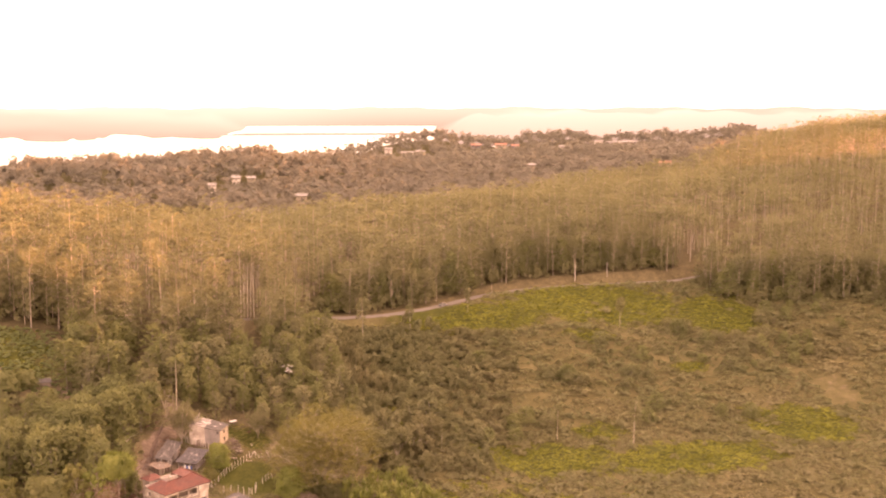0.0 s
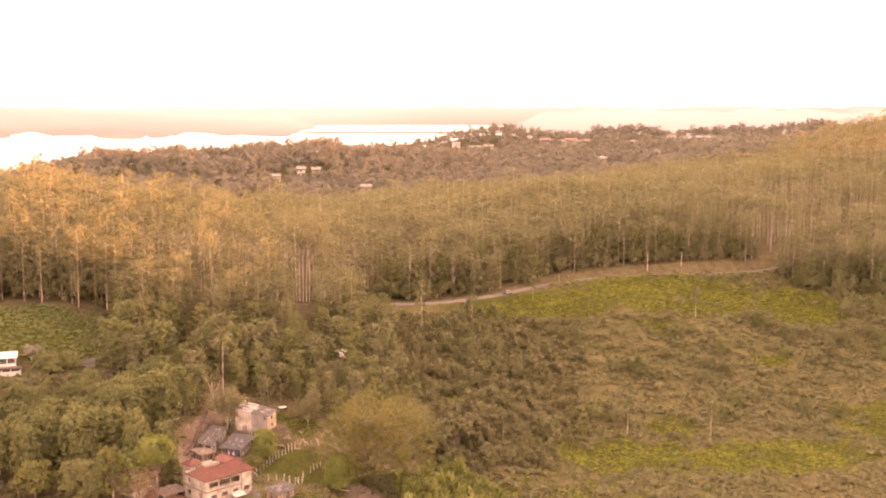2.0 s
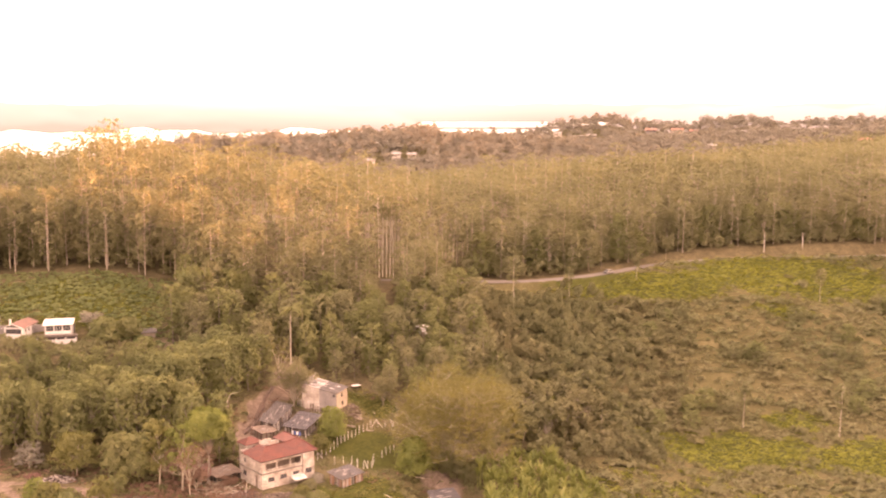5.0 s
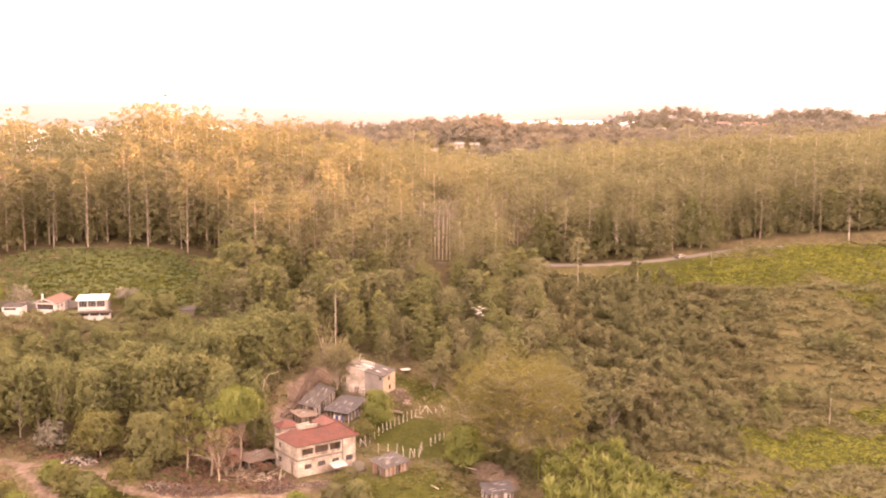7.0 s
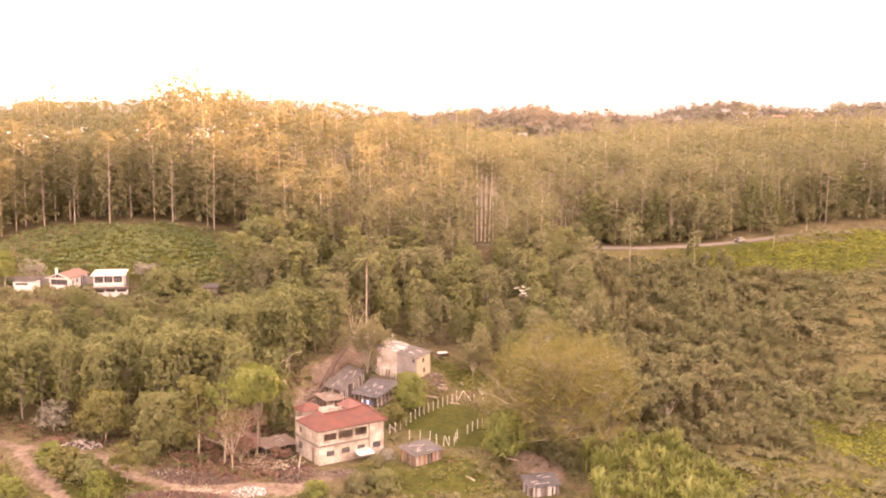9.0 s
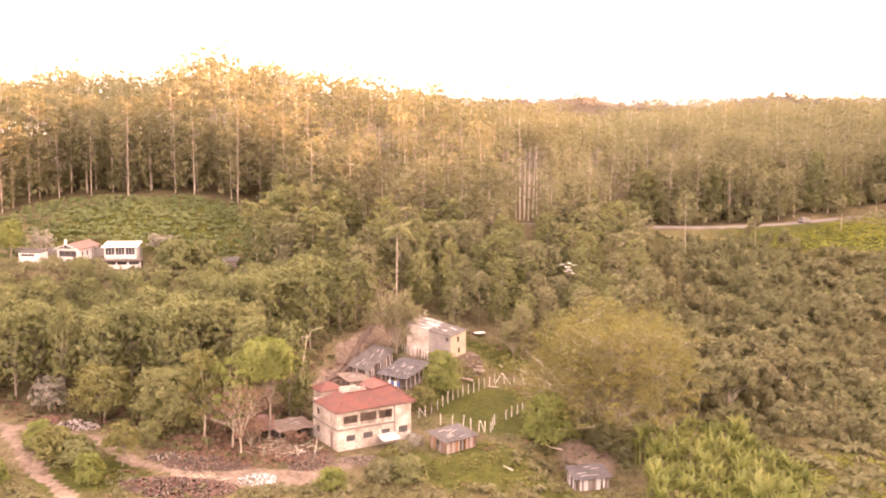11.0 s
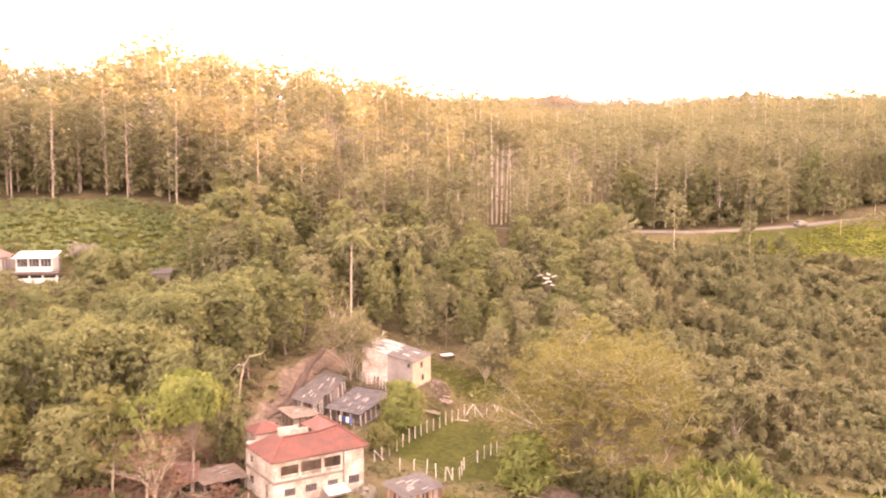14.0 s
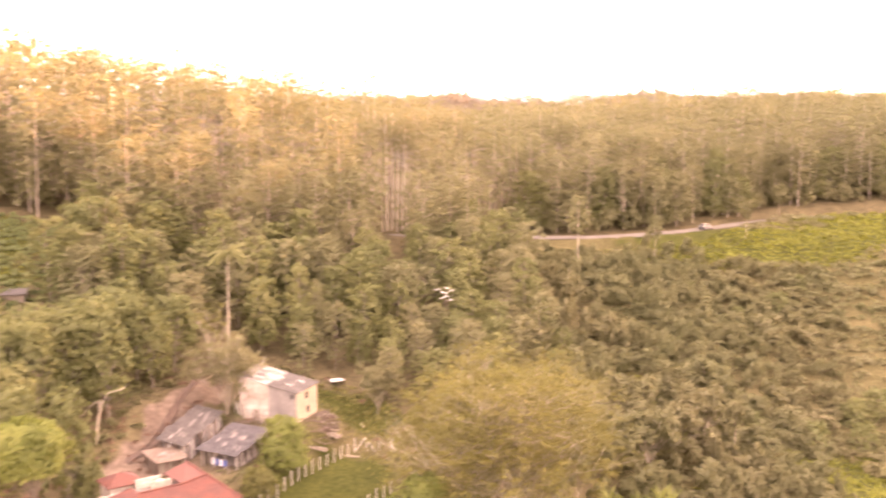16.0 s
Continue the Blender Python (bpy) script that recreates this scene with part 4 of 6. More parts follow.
single("side_tree", broad_tree(6.5, 5.5, 2240, 0.29, 14, 0.2, 0.014), (BARK, GROVE), -18.2, 9.8, "dense green tree beside the red-roofed house")
single("dry_bush", bare_tree(2.2, 3.4, 14, 10, 0.16, 5, 0.014), (PALEBARK, RUST), -16.8, -3.6, "dry pinkish bush beside the house wall", "bush")
for bx, by, bh, bw in ((29.5, 9.6, 4.2, 5.2), (27.4, 11.0, 4.6, 4.6), (25.5, 13.5, 4.5, 5.5), (32, 7.5, 4.0, 5.0), (34.5, 10, 4.5, 5.5)):
    single("foot_bush", broad_tree(bh, bw, 2400, 0.24, 14, 0.08, 0.012), (BARK, SCRUB), bx, by, "olive bush at the foot of the wide tree", "bush", bx * 50)


def dead_stem(x, y):
    """Broken pale trunk with two bent limbs."""
    g = Green()
    g.tube([(0, 0, -0.4), (0.3, 0, 2.6), (0.8, 0.2, 5.4), (0.75, 0.2, 5.9)], [0.15, 0.12, 0.10, 0.07], 7, 0)
    g.tube([(0.8, 0.2, 5.4), (0, 0.3, 5.5), (-0.9, 0, 4.6), (-1.7, 0, 3.6)], [0.08, 0.075, 0.06, 0.025], 5, 0)
    g.tube([(0.7, 0.2, 5.0), (1.6, 0.6, 6.6), (3.2, 1.0, 6.9), (4.2, 1.2, 7.7)], [0.075, 0.065, 0.045, 0.02], 5, 0)
    v, f, m = g.arrays()
    ob = new("dead_tree", quads("dead_tree", v, f, m, [PALEBARK]))
    ob.matrix_basis = pose(x, y, float(height(x, y)))
    tagged(ob, "broken pale dead trunk with bent limbs", "dead tree")


dead_stem(-20.0, 22.0)
for bx, by, bh, bw in ((48, 33, 8.5, 9), (54, 36, 9.5, 9), (60, 42, 9, 9), (66, 47, 9, 9), (46, 42, 9, 9), (54, 47, 9.5, 9), (62, 54, 9, 9), (70, 60, 8, 8)):
    single("thicket_tree", bare_tree(bh, bw, 10, 7, 0.5, 5, 0.016), (PALEBARK, SCRUB), bx, by, "grey-brown thicket tree with pale stems", turn=bx * 37)
for bx, by, bh in ((106.3, 141, 8), (79.5, 125, 9), (59.8, 115, 15), (136, 53, 13), (112, 59, 11), (166, 130, 10), (69, 42, 8), (125, 168, 7)):
    single("slender_tree", eucalyptus(bh * 1.15, 330, 0.5, 6, 10, 0.5), (PALEBARK, SCRUB), bx, by, "slender pale-stemmed tree on the open slope")
for i in range(5):
    single("pale_trunk_tree", eucalyptus(27.5 - i, 300, 0.42, 7, 9, 0.76, 1.1), (WHITEBARK, EUC), 19.5 + 1.15 * i, 141 + 0.9 * (i % 2), "very tall eucalyptus with a bright bare trunk")


single("garden_tree", broad_tree(6.2, 8.0, 3400, 0.36, 22, 0.15, 0.014), (BARK, GROVE), -51.5, 57.5, "dense green tree beside a white house")
single("garden_tree", broad_tree(5.0, 6.0, 2400, 0.36, 18, 0.15, 0.014), (BARK, GROVE), -46.5, 60.5, "dense green tree beside a field of crops")
single("garden_tree", broad_tree(8.0, 5.5, 2600, 0.34, 18, 0.35, 0.014), (PALEBARK, LIME), -86.0, 60.0, "yellow-green tree behind a white outhouse")
single("bare_tree", bare_tree(6.5, 6.5, 12, 2, 0.3, 5, 0.014), (PALEBARK, GREYLEAF), -79.5, 60.5, "grey half-bare tree behind a white outhouse")
single("bare_tree", bare_tree(4.5, 6.5, 12, 3, 0.3, 5, 0.014), (PALEBARK, GREYLEAF), -56.5, 63.5, "grey half-bare tree above a white house")


def build_palm(x, y, h):
    g = Green()
    g.tube([(0, 0, -0.3), (0.1, 0, h * 0.5), (0.25, 0.1, h)], [0.17, 0.11, 0.09], 7, 0)
    for i in range(18):
        a, droop = i * 2.4, rng.uniform(0.4, 1.1)
        u = np.array([math.cos(a), math.sin(a), 0])
        side = np.cross(u, (0, 0, 1))
        pts = [np.array([0.25, 0.1, h]) + u * s * (2.7 - 0.7 * (1 - droop)) + np.array([0, 0, 3.2 * s * (1.25 - droop) - 2.4 * droop * s * s]) for s in np.linspace(0, 1, 8)]
        g.tube(pts, np.linspace(0.07, 0.02, 8), 3, 1)
        for p, q in zip(pts, pts[1:]):
            for s in (0.0, 0.5):
                c = p + (q - p) * s
                for sg in (-1, 1):
                    e = c + side * sg * 0.34 + u * 0.3 - np.array([0, 0, 0.34])
                    g.put([c, c + u * 0.30, e + u * 0.16, e], [[0, 1, 2, 3]], 1)
    single("palm_tree", g.arrays(), (PALEBARK, GROVE), x, y, "tall slim palm with a small crown above the grove")


build_palm(-6.3, 45.5, 18.2)


def banana_plant():
    """Sheathed stem and long arched leaf blades, each its own part."""
    top = new("banana_plant")
    g = Green()
    g.tube([(0, 0, -0.2), (0.03, 0, 1.2), (0.05, 0, 2.3)], [0.17, 0.14, 0.08], 7, 0)
    v, f, m = g.arrays()
    st = new("stem", quads("stem", v, f, m * 0, [BANANA]))
    st.parent = top
    for i in range(14):
        a, up = i * 2.4 + rng.uniform(-0.3, 0.3), rng.uniform(2.6, 4.4)
        u, s = np.array([math.cos(a), math.sin(a), 0]), np.array([-math.sin(a), math.cos(a), 0])
        rows, ln = [], rng.uniform(1.7, 2.7)
        for t in np.linspace(0, 1, 7):
            c = np.array([0.05, 0, 2.1]) + u * ln * 0.46 * t * t + np.array([0, 0, up * t - 1.5 * t * t])
            w = 0.14 * math.sin(math.pi * min(1, 0.12 + 0.86 * t)) + 0.02
            rows += [c - s * w + (0, 0, 0.12), c, c + s * w + (0, 0, 0.12)]
        ff = [[r * 3 + k, r * 3 + k + 1, r * 3 + k + 4, r * 3 + k + 3] for r in range(6) for k in range(2)]
        lf = new("leaf", quads("leaf", np.array(rows), np.array(ff), np.zeros(len(ff), int), [BANANA]))
        lf.parent = top
    return tagged(top, "banana plant with long pale green arched leaves", "banana plant", "banana plants below the wide tree")


def build_bananas():
    kinds = [banana_plant() for _ in range(4)]
    x, y = jitter_grid(33, 60, -14, 24, 2.0)
    ok = (y < 8 + 0.9 * (x - 36)) & (y < 22 - 0.6 * np.maximum(0, x - 46)) & (np.hypot(x - 26, y + 1) > 8)
    x, y = x[ok], y[ok]
    t = rng.uniform(0.95, 1.45, len(x))
    plant(kinds, x, y, t, t)


build_bananas()


# ---- scrub, grass, crops ----
def build_scrub():
    kinds = [shrub(3.4, 5.4, 450, 0.34) if i % 2 else shrub(5.6, 4.2, 500, 0.33) for i in range(6)]
    x, y = jitter_grid(36, 118, 14, 134, 3.6)
    ok = (y < road_y(x) - np.where(x < 75, 13, 7)) & (x < 70 + 0.42 * y) & (y > 20 + 0.18 * (x - 36)) & clear_of(x, y) & (cover(x, y)[1] < 0.45)
    sp = spots_of(x[ok], y[ok], 6, (0.5, 1.45), (0.5, 1.3), 0.2)
    sp[:, 5] *= np.interp(sp[:, 0] - 0.2 * sp[:, 1], [35, 60, 90], [1.6, 1.3, 0.75])
    scatter("thicket", kinds, sp, [BARK, SCRUB], "dense olive thicket on the valley slope", "thicket")
    kinds = [shrub(1.5, 4.8, 54, 0.54) for _ in range(5)]
    x, y = jitter_grid(55, 300, -40, 178, 2.75)
    e, lu, d = cover(x, y)
    keep = rng.uniform(0, 1, len(x)) < np.where(lu > 0.45, 0.02, 0.97)
    ok = (y < road_y(x) - 6) & keep & (e < 0.3) & in_sight(x, y)
    sp = spots_of(x[ok], y[ok], 5, (0.5, 1.2), (0.4, 1.2), 0.2)
    big = rng.uniform(0, 1, len(sp)) < 0.16
    sp[big, 4:6] *= 1.55
    scatter("field_scrub", kinds, sp, [BARK, SCRUB], "low brown-green scrub over a rough field", "scrub")


def build_slope_bushes():
    """Rounded bushes before the wood at the valley's far side, and a few over the field."""
    kinds = [tree_thing("slope_bush", broad_tree(5.0, rng.uniform(5.5, 7.5), 620, 0.42, 14, 0.06, 0.012), (BARK, SCRUB if i % 2 else GROVE), "rounded grey-olive bush on the open slope", "bush", "bushes on the open slope") for i in range(4)]
    x = np.concatenate([rng.uniform(186, 262, 64), rng.uniform(74, 190, 34)])
    y = np.concatenate([rng.uniform(98, 150, 64), rng.uniform(50, 120, 34)])
    e, lu, d = cover(x, y)
    ok = (lu < 0.4) & (e < 0.25) & (along(ROAD, x, y) > 9)
    x, y = x[ok], y[ok]
    t = rng.uniform(0.45, 1.15, len(x))
    plant(kinds, x, y, t, t * rng.uniform(0.85, 1.2, len(x)))


build_slope_bushes()


def build_understory():
    kinds = [shrub(6.8, 5.2, 165, 0.52) for _ in range(5)]
    x, y = jitter_grid(-130, 420, 78, 300, 3.9)
    d = y - tree_line(x)
    ok = (d > -3) & ((d < 26) | ((x < -45) & (d < 115) & (rng.uniform(0, 1, len(x)) < 0.45))) & open_view(x, y) & in_sight(x, y) & (along(ROAD, x, y) > 6) & ((x < 30) | (x > 222) | (y > road_y(x) + 5)) & (rng.uniform(0, 1, len(x)) < np.where(d < 10, 0.97, 0.75)) & ~((x < -36) & (d < 3))
    scatter("understory", kinds, spots_of(x[ok], y[ok], 5, (0.6, 1.4), (0.6, 1.5)), [BARK, EUC], "leafy understory along the wood's edge", "undergrowth")


def build_grass():
    kinds = []
    for _ in range(6):
        g = Green()
        k = 13
        c = np.column_stack([rng.normal(0, 0.42, (k, 2)), rng.uniform(0.1, 0.34, k)])
        n = np.column_stack([rng.normal(0, 0.5, (k, 2)), np.full(k, 0.8)])
        g.leaves(c, n / np.linalg.norm(n, axis=1)[:, None], 0.34, 1, 1.7)
        kinds.append(g.arrays())
    x, y = jitter_grid(-110, 260, -60, 178, 1.15)
    e, lu, d = cover(x, y)
    p = np.where(lu > 0.35, 0.75, 0.0) * (e < 0.3) * ((x > 48) | (y > 55))
    ok = (rng.uniform(0, 1, len(x)) < p) & in_sight(x, y, 2) & (along(ROAD, x, y) > 4.5)
    ok &= ~((np.hypot(x + 4, y - 0) < 9)) & (np.hypot((x - 10) / 11, (y - 17) / 14) > 1)
    x, y = x[ok], y[ok]
    t = np.where((x < 30) & (y > 6), 0.3, 1.0)
    sp = spots_of(x, y, 6, (0.7, 1.4), (0.6, 1.4), 0.12)
    sp[:, 5] *= t
    scatter("grass", kinds, sp, [GRASS, GRASS], "tufted bright green grass on slopes and lawns", "grass")
    kinds = [shrub(0.9, 1.7, 63, 0.3) for _ in range(5)]
    gx, gy = np.meshgrid(np.arange(-98, -32, 1.35), np.arange(59, 101, 2.6))
    x, y = gx.ravel() + rng.normal(0, 0.4, gx.size), gy.ravel() + rng.normal(0, 0.6, gx.size)
    ok = (y < tree_line(x) - 1.5) & (np.hypot(x + 62, y - 59) > 8.5) & (np.hypot(x + 73, y - 60) > 8) & (np.hypot(x + 80, y - 57) > 5) & in_sight(x, y, 4)
    scatter("crop_rows", kinds, spots_of(x[ok], y[ok], 5, (0.8, 1.25), (0.8, 1.3)), [BARK, PLANT], "rows of leafy crop on a cleared hillside", "crop")
    kinds = [shrub(1.1, 1.7, 44, 0.26) for _ in range(4)]
    x, y = jitter_grid(-38, -9, -9.5, 9, 1.15)
    ok = (along(TRACK, x, y) > 3) & (np.hypot(x + 6, y - 1) > 10) & (rng.uniform(0, 1, len(x)) < 0.85)
    scatter("dry_brush", kinds, spots_of(x[ok], y[ok], 4, (0.5, 1.2), (0.4, 1.2)), [BARK, RUST], "dry reddish brush around the ruined sheds", "undergrowth")
    # rough growth below the white houses
    kinds = [shrub(2.2, 3.4, 90, 0.27) for _ in range(4)]
    x, y = jitter_grid(-96, -38, 36, 55, 1.7)
    ok = (np.hypot(x + 62, y - 60) > 7) & (np.hypot(x + 73, y - 61) > 7) & (np.hypot(x + 80, y - 57) > 4) & in_sight(x, y, 4) & (rng.uniform(0, 1, len(x)) < 0.85)
    scatter("hillside_growth", kinds, spots_of(x[ok], y[ok], 4, (0.6, 1.4), (0.5, 1.5), 0.1), [BARK, SCRUB], "rough olive growth below the white houses", "undergrowth")
    # weeds and dry tufts over yards, bank and clearings
    kinds = [shrub(0.5, 1.3, 27, 0.17) for _ in range(5)]
    x, y = jitter_grid(-76, 34, -24, 52, 1.0)
    e, lu, d = cover(x, y)
    ok = (along(TRACK, x, y) > 2.6) & (along(SPUR, x, y) > 2.2) & ((x > -44) | (y < 12)) & (rng.uniform(0, 1, len(x)) < np.where(along(BANK, x, y) < 3, 0.16, np.where(e > 0.5, 0.3, 0.75))) & (np.hypot((x - 10) / 9, (y - 17) / 12) > 1)
    for px, py, r in ((-5, -1, 8), (-4, 24, 5.5), (-8, 28, 4), (3, 34, 5), (7, -3, 3), (25, -2, 3)):
        ok &= np.hypot(x - px, y - py) > r
    sp = spots_of(x[ok], y[ok], 5, (0.5, 1.4), (0.4, 1.5), 0.06)
    red = (rng.uniform(0, 1, len(sp)) < np.where((sp[:, 0] < -8) & (np.abs(sp[:, 1] - 8) < 22), 0.65, 0.04)) | (along(BANK, sp[:, 0], sp[:, 1]) < 3)
    soft = ~red & (cover(sp[:, 0], sp[:, 1])[1] > 0.3)
    scatter("weeds", kinds, sp[~red & ~soft], [BARK, SCRUB], "olive weeds and tufts over the yards", "weeds")
    scatter("grass_tufts", kinds, sp[soft], [BARK, OCHRE], "rough green grass tufts below the house", "grass")
    scatter("dry_weeds", kinds, sp[red], [BARK, RUST], "reddish dry weeds over the bank and yards", "weeds")
    kinds = [shrub(1.5, 2.2, 48, 0.42) for _ in range(4)]
    x, y = jitter_grid(-84, 36, -44, 52, 2.1)
    e, lu, d = cover(x, y)
    wild = (y < -15) | ((np.hypot(x + 66, y - 46) < 24) & (y < 55.5)) | ((x > 14) & (y < 8)) | (along(BANK, x, y) < 9) & (along(BANK, x, y) > 1.6) | (np.hypot(x + 35, y + 2) < 14) | ((x < -34) & (y > 0) & (y < 26))
    ok = (e < 0.35) & wild & (along(TRACK, x, y) > 4) & (along(SPUR, x, y) > 3.6) & (rng.uniform(0, 1, len(x)) < 0.6) & (np.hypot(x - 26, y + 1) > 6)
    ok &= np.hypot(x + 6, y - 1) > 11
    scatter("undergrowth", kinds, spots_of(x[ok], y[ok], 4, (0.4, 1.2), (0.4, 1.2)), [BARK, SCRUB], "low olive undergrowth beside tracks and yards", "undergrowth")


build_scrub()
build_understory()
build_grass()


# ---- buildings ----
def wall_mesh(length, high, thick, holes):
    """A wall along x with openings (x0, x1, z0, z1) that go through it."""
    xs = sorted({0, length, *[h[0] for h in holes], *[h[1] for h in holes]})
    zs = sorted({0, high, *[h[2] for h in holes], *[h[3] for h in holes]})
    bm = bmesh.new()
    for a, b in zip(xs, xs[1:]):
        run = None
        for c, d in zip(zs, zs[1:]):
            hole = any(h[0] - 1e-6 <= a and b <= h[1] + 1e-6 and h[2] - 1e-6 <= c and d <= h[3] + 1e-6 for h in holes)
            if hole:
                if run:
                    box(bm, a, b, 0, thick, *run)
                run = None
            else:
                run = (run[0], d) if run else (c, d)
        if run:
            box(bm, a, b, 0, thick, *run)
    bmesh.ops.remove_doubles(bm, verts=bm.verts[:], dist=0.001)
    return bm


def put(ob, m):
    ob.matrix_basis = m
    return ob


def window(parent, m, w, h, bars=2, frame_mat=None, label="barred window with dark panes"):
    """Frame, pane and bars of one window, at its lower left corner in the wall's plane."""
    fm = frame_mat or BAND
    t = 0.06
    win = put(part("window", boxes((0, w, 0.02, 0.09, 0, t), (0, w, 0.02, 0.09, h - t, h), (0, t, 0.02, 0.09, t, h - t), (w - t, w, 0.02, 0.09, t, h - t), bevel=0.008), fm, parent, label), m)
    part("pane", boxes((t, w - t, 0.05, 0.07, t, h - t)), GLASS, win)
    for i in range(bars):
        x = w * (i + 1) / (bars + 1)
        part("bar", boxes((x - 0.025, x + 0.025, 0.01, 0.045, t, h - t)), fm, win)
    return win


def roof_sheet(name, corners, thick, material, parent, label="", ridges=0):
    """A roof plane with thickness; ridges run from the first edge to the third."""
    bm = bmesh.new()
    if not ridges:
        slab(bm, corners, thick)
        return part(name, bm, material, parent, label)
    a, b, c, d = [Vector(p) for p in corners]
    n = (b - a).cross(d - a).normalized()
    k = ridges * 2
    rows = [[], []]
    for i in range(k + 1):
        t, lift = i / k, n * (0.035 if i % 2 else -0.02)
        rows[0].append(bm.verts.new(a.lerp(b, t) + lift))
        rows[1].append(bm.verts.new(d.lerp(c, t) + lift))
    low = [[bm.verts.new(v.co - n * thick) for v in r] for r in rows]
    for i in range(k):
        bm.faces.new((rows[0][i], rows[0][i + 1], rows[1][i + 1], rows[1][i]))
        bm.faces.new((low[0][i + 1], low[0][i], low[1][i], low[1][i + 1]))
        bm.faces.new((rows[0][i + 1], rows[0][i], low[0][i], low[0][i + 1]))
        bm.faces.new((rows[1][i], rows[1][i + 1], low[1][i + 1], low[1][i]))
    for i in (0, k):
        bm.faces.new((rows[0][i], rows[1][i], low[1][i], low[0][i]))
    return part(name, bm, material, parent, label)


def red_house():
    L, D, H = 11.8, 8.6, 5.1
    top = empty("house", pose(-10.2, -6.0, 0.75, 0, 0, 33) @ Matrix.Diagonal((1, 1, 1.17, 1)), "two-storey weathered white house with a red hipped roof", "house")
    E = H - 0.05
    upper = [(0.9, 3.2, 3.0, 4.35), (3.5, 6.2, 3.0, 4.45), (6.5, 8.75, 3.0, 4.45)]
    lower = [(1.3, 2.75, 1.15, 1.95), (4.0, 5.5, 1.2, 2.0), (6.9, 8.3, 1.3, 2.0), (9.7, 11.2, 1.15, 2.05)]
    part("front_wall", wall_mesh(L, H, 0.22, upper + lower), WALLW, top, "stained white plaster wall")
    side_holes = [(1.4, 2.3, 3.35, 4.15), (1.0, 2.4, 1.05, 1.95), (5.9, 6.8, 0.0, 2.15)]
    lw = put(part("side_wall", wall_mesh(D - 0.22, H, 0.22, side_holes), WALLW, top, "stained white plaster wall"), pose(0.0, D, 0, 0, 0, -90))
    put(part("side_wall", wall_mesh(D - 0.22, H, 0.22, [(2, 3.2, 1.1, 2.0), (2, 3.2, 3.4, 4.3)]), WALLW, top), pose(L, 0.22, 0, 0, 0, 90))
    put(part("back_wall", wall_mesh(L - 0.44, H, 0.22, [(2, 3, 0, 2.1)]), WALLW, top), pose(L - 0.22, D, 0, 0, 0, 180))
    part("storey_slab", boxes((0.22, L - 0.22, 0.22, D - 0.22, 2.55, 2.75)), BAND, top)
    part("ground_slab", boxes((0.22, L - 0.22, 0.22, D - 0.22, -0.1, 0.08)), BAND, top)
    # brown plank colour puts the balcony's shade into the wall
    part("balcony_wall", boxes((0.9, 8.9, 2.2, 2.35, 2.75, H - 0.06), (0.9, 1.02, 0.22, 2.2, 2.75, H - 0.06), (8.78, 8.9, 0.22, 2.2, 2.75, H - 0.06)), PLANK, top, "balcony back wall, coloured dark brown for shade")
    for x in (2.0, 4.5, 7.1):
        part("balcony_door", boxes((x, x + 0.85, 2.14, 2.197, 2.77, 4.6), bevel=0.01), PLANK, top)
    part("ledge", boxes((-0.16, 8.9, -0.18, -0.003, 2.62, 2.86), (-0.16, -0.003, -0.003, D, 2.62, 2.86)), BAND, top, "stained concrete ledge")
    part("pilaster", boxes((8.95, 9.15, -0.1, -0.003, 0, H - 0.06)), BAND, top)
    part("corner_pier", boxes((-0.06, 0.3, -0.06, -0.003, 0, H - 0.06)), WALLW, top)
    for x0, x1, z0, z1 in upper:
        rail = part("balustrade", boxes((x0, x1, 0.02, 0.16, z0 + 0.27, z0 + 0.36), bevel=0.01), WALLW, top)
        k = int((x1 - x0) / 0.22)
        for i in range(k):
            x = x0 + (i + 0.5) * (x1 - x0) / k
            part("baluster", boxes((x - 0.045, x + 0.045, 0.05, 0.13, z0, z0 + 0.27)), WALLW, rail)
    for x0, x1, z0, z1 in lower:
        window(top, pose(x0, 0.03, z0), x1 - x0, z1 - z0, 3)
    for x0, x1, z0, z1 in side_holes[:2]:
        window(top, pose(0.03, D - x0, z0, 0, 0, -90), x1 - x0, z1 - z0, 2)
    put(part("door", boxes((0, 0.9, 0.06, 0.12, 0.02, 2.12), bevel=0.01), PLANK, top, "dark plank door"), pose(0.0, D - 5.9, 0, 0, 0, -90))

    def z(y):
        return E + 0.341 * (y + 0.5)
    front = [(-0.5, -0.5, E), (12.3, -0.5, E), (10.3, 3.9, z(3.9)), (7.3, 3.3, z(3.3)), (2.6, 3.3, z(3.3))]
    roof_sheet("roof_slope", front, 0.1, TILE, top, "red tiled roof slope")
    roof_sheet("roof_slope", [(-0.5, -0.5, E), (2.6, 3.3, z(3.3)), (2.6, 5.6, z(3.3)), (-0.5, 7.2, E)], 0.1, TILE, top)
    roof_sheet("roof_slope", [(12.3, -0.5, E), (12.3, D + 0.5, E), (10.3, D + 0.5, z(3.9)), (10.3, 3.9, z(3.9))], 0.1, TILE, top)
    roof_sheet("roof_slope", [(7.3, 3.3, z(3.3)), (10.3, 3.9, z(3.9)), (10.3, D + 0.5, z(3.9)), (7.6, D + 0.5, z(2.0))], 0.1, TILE, top)
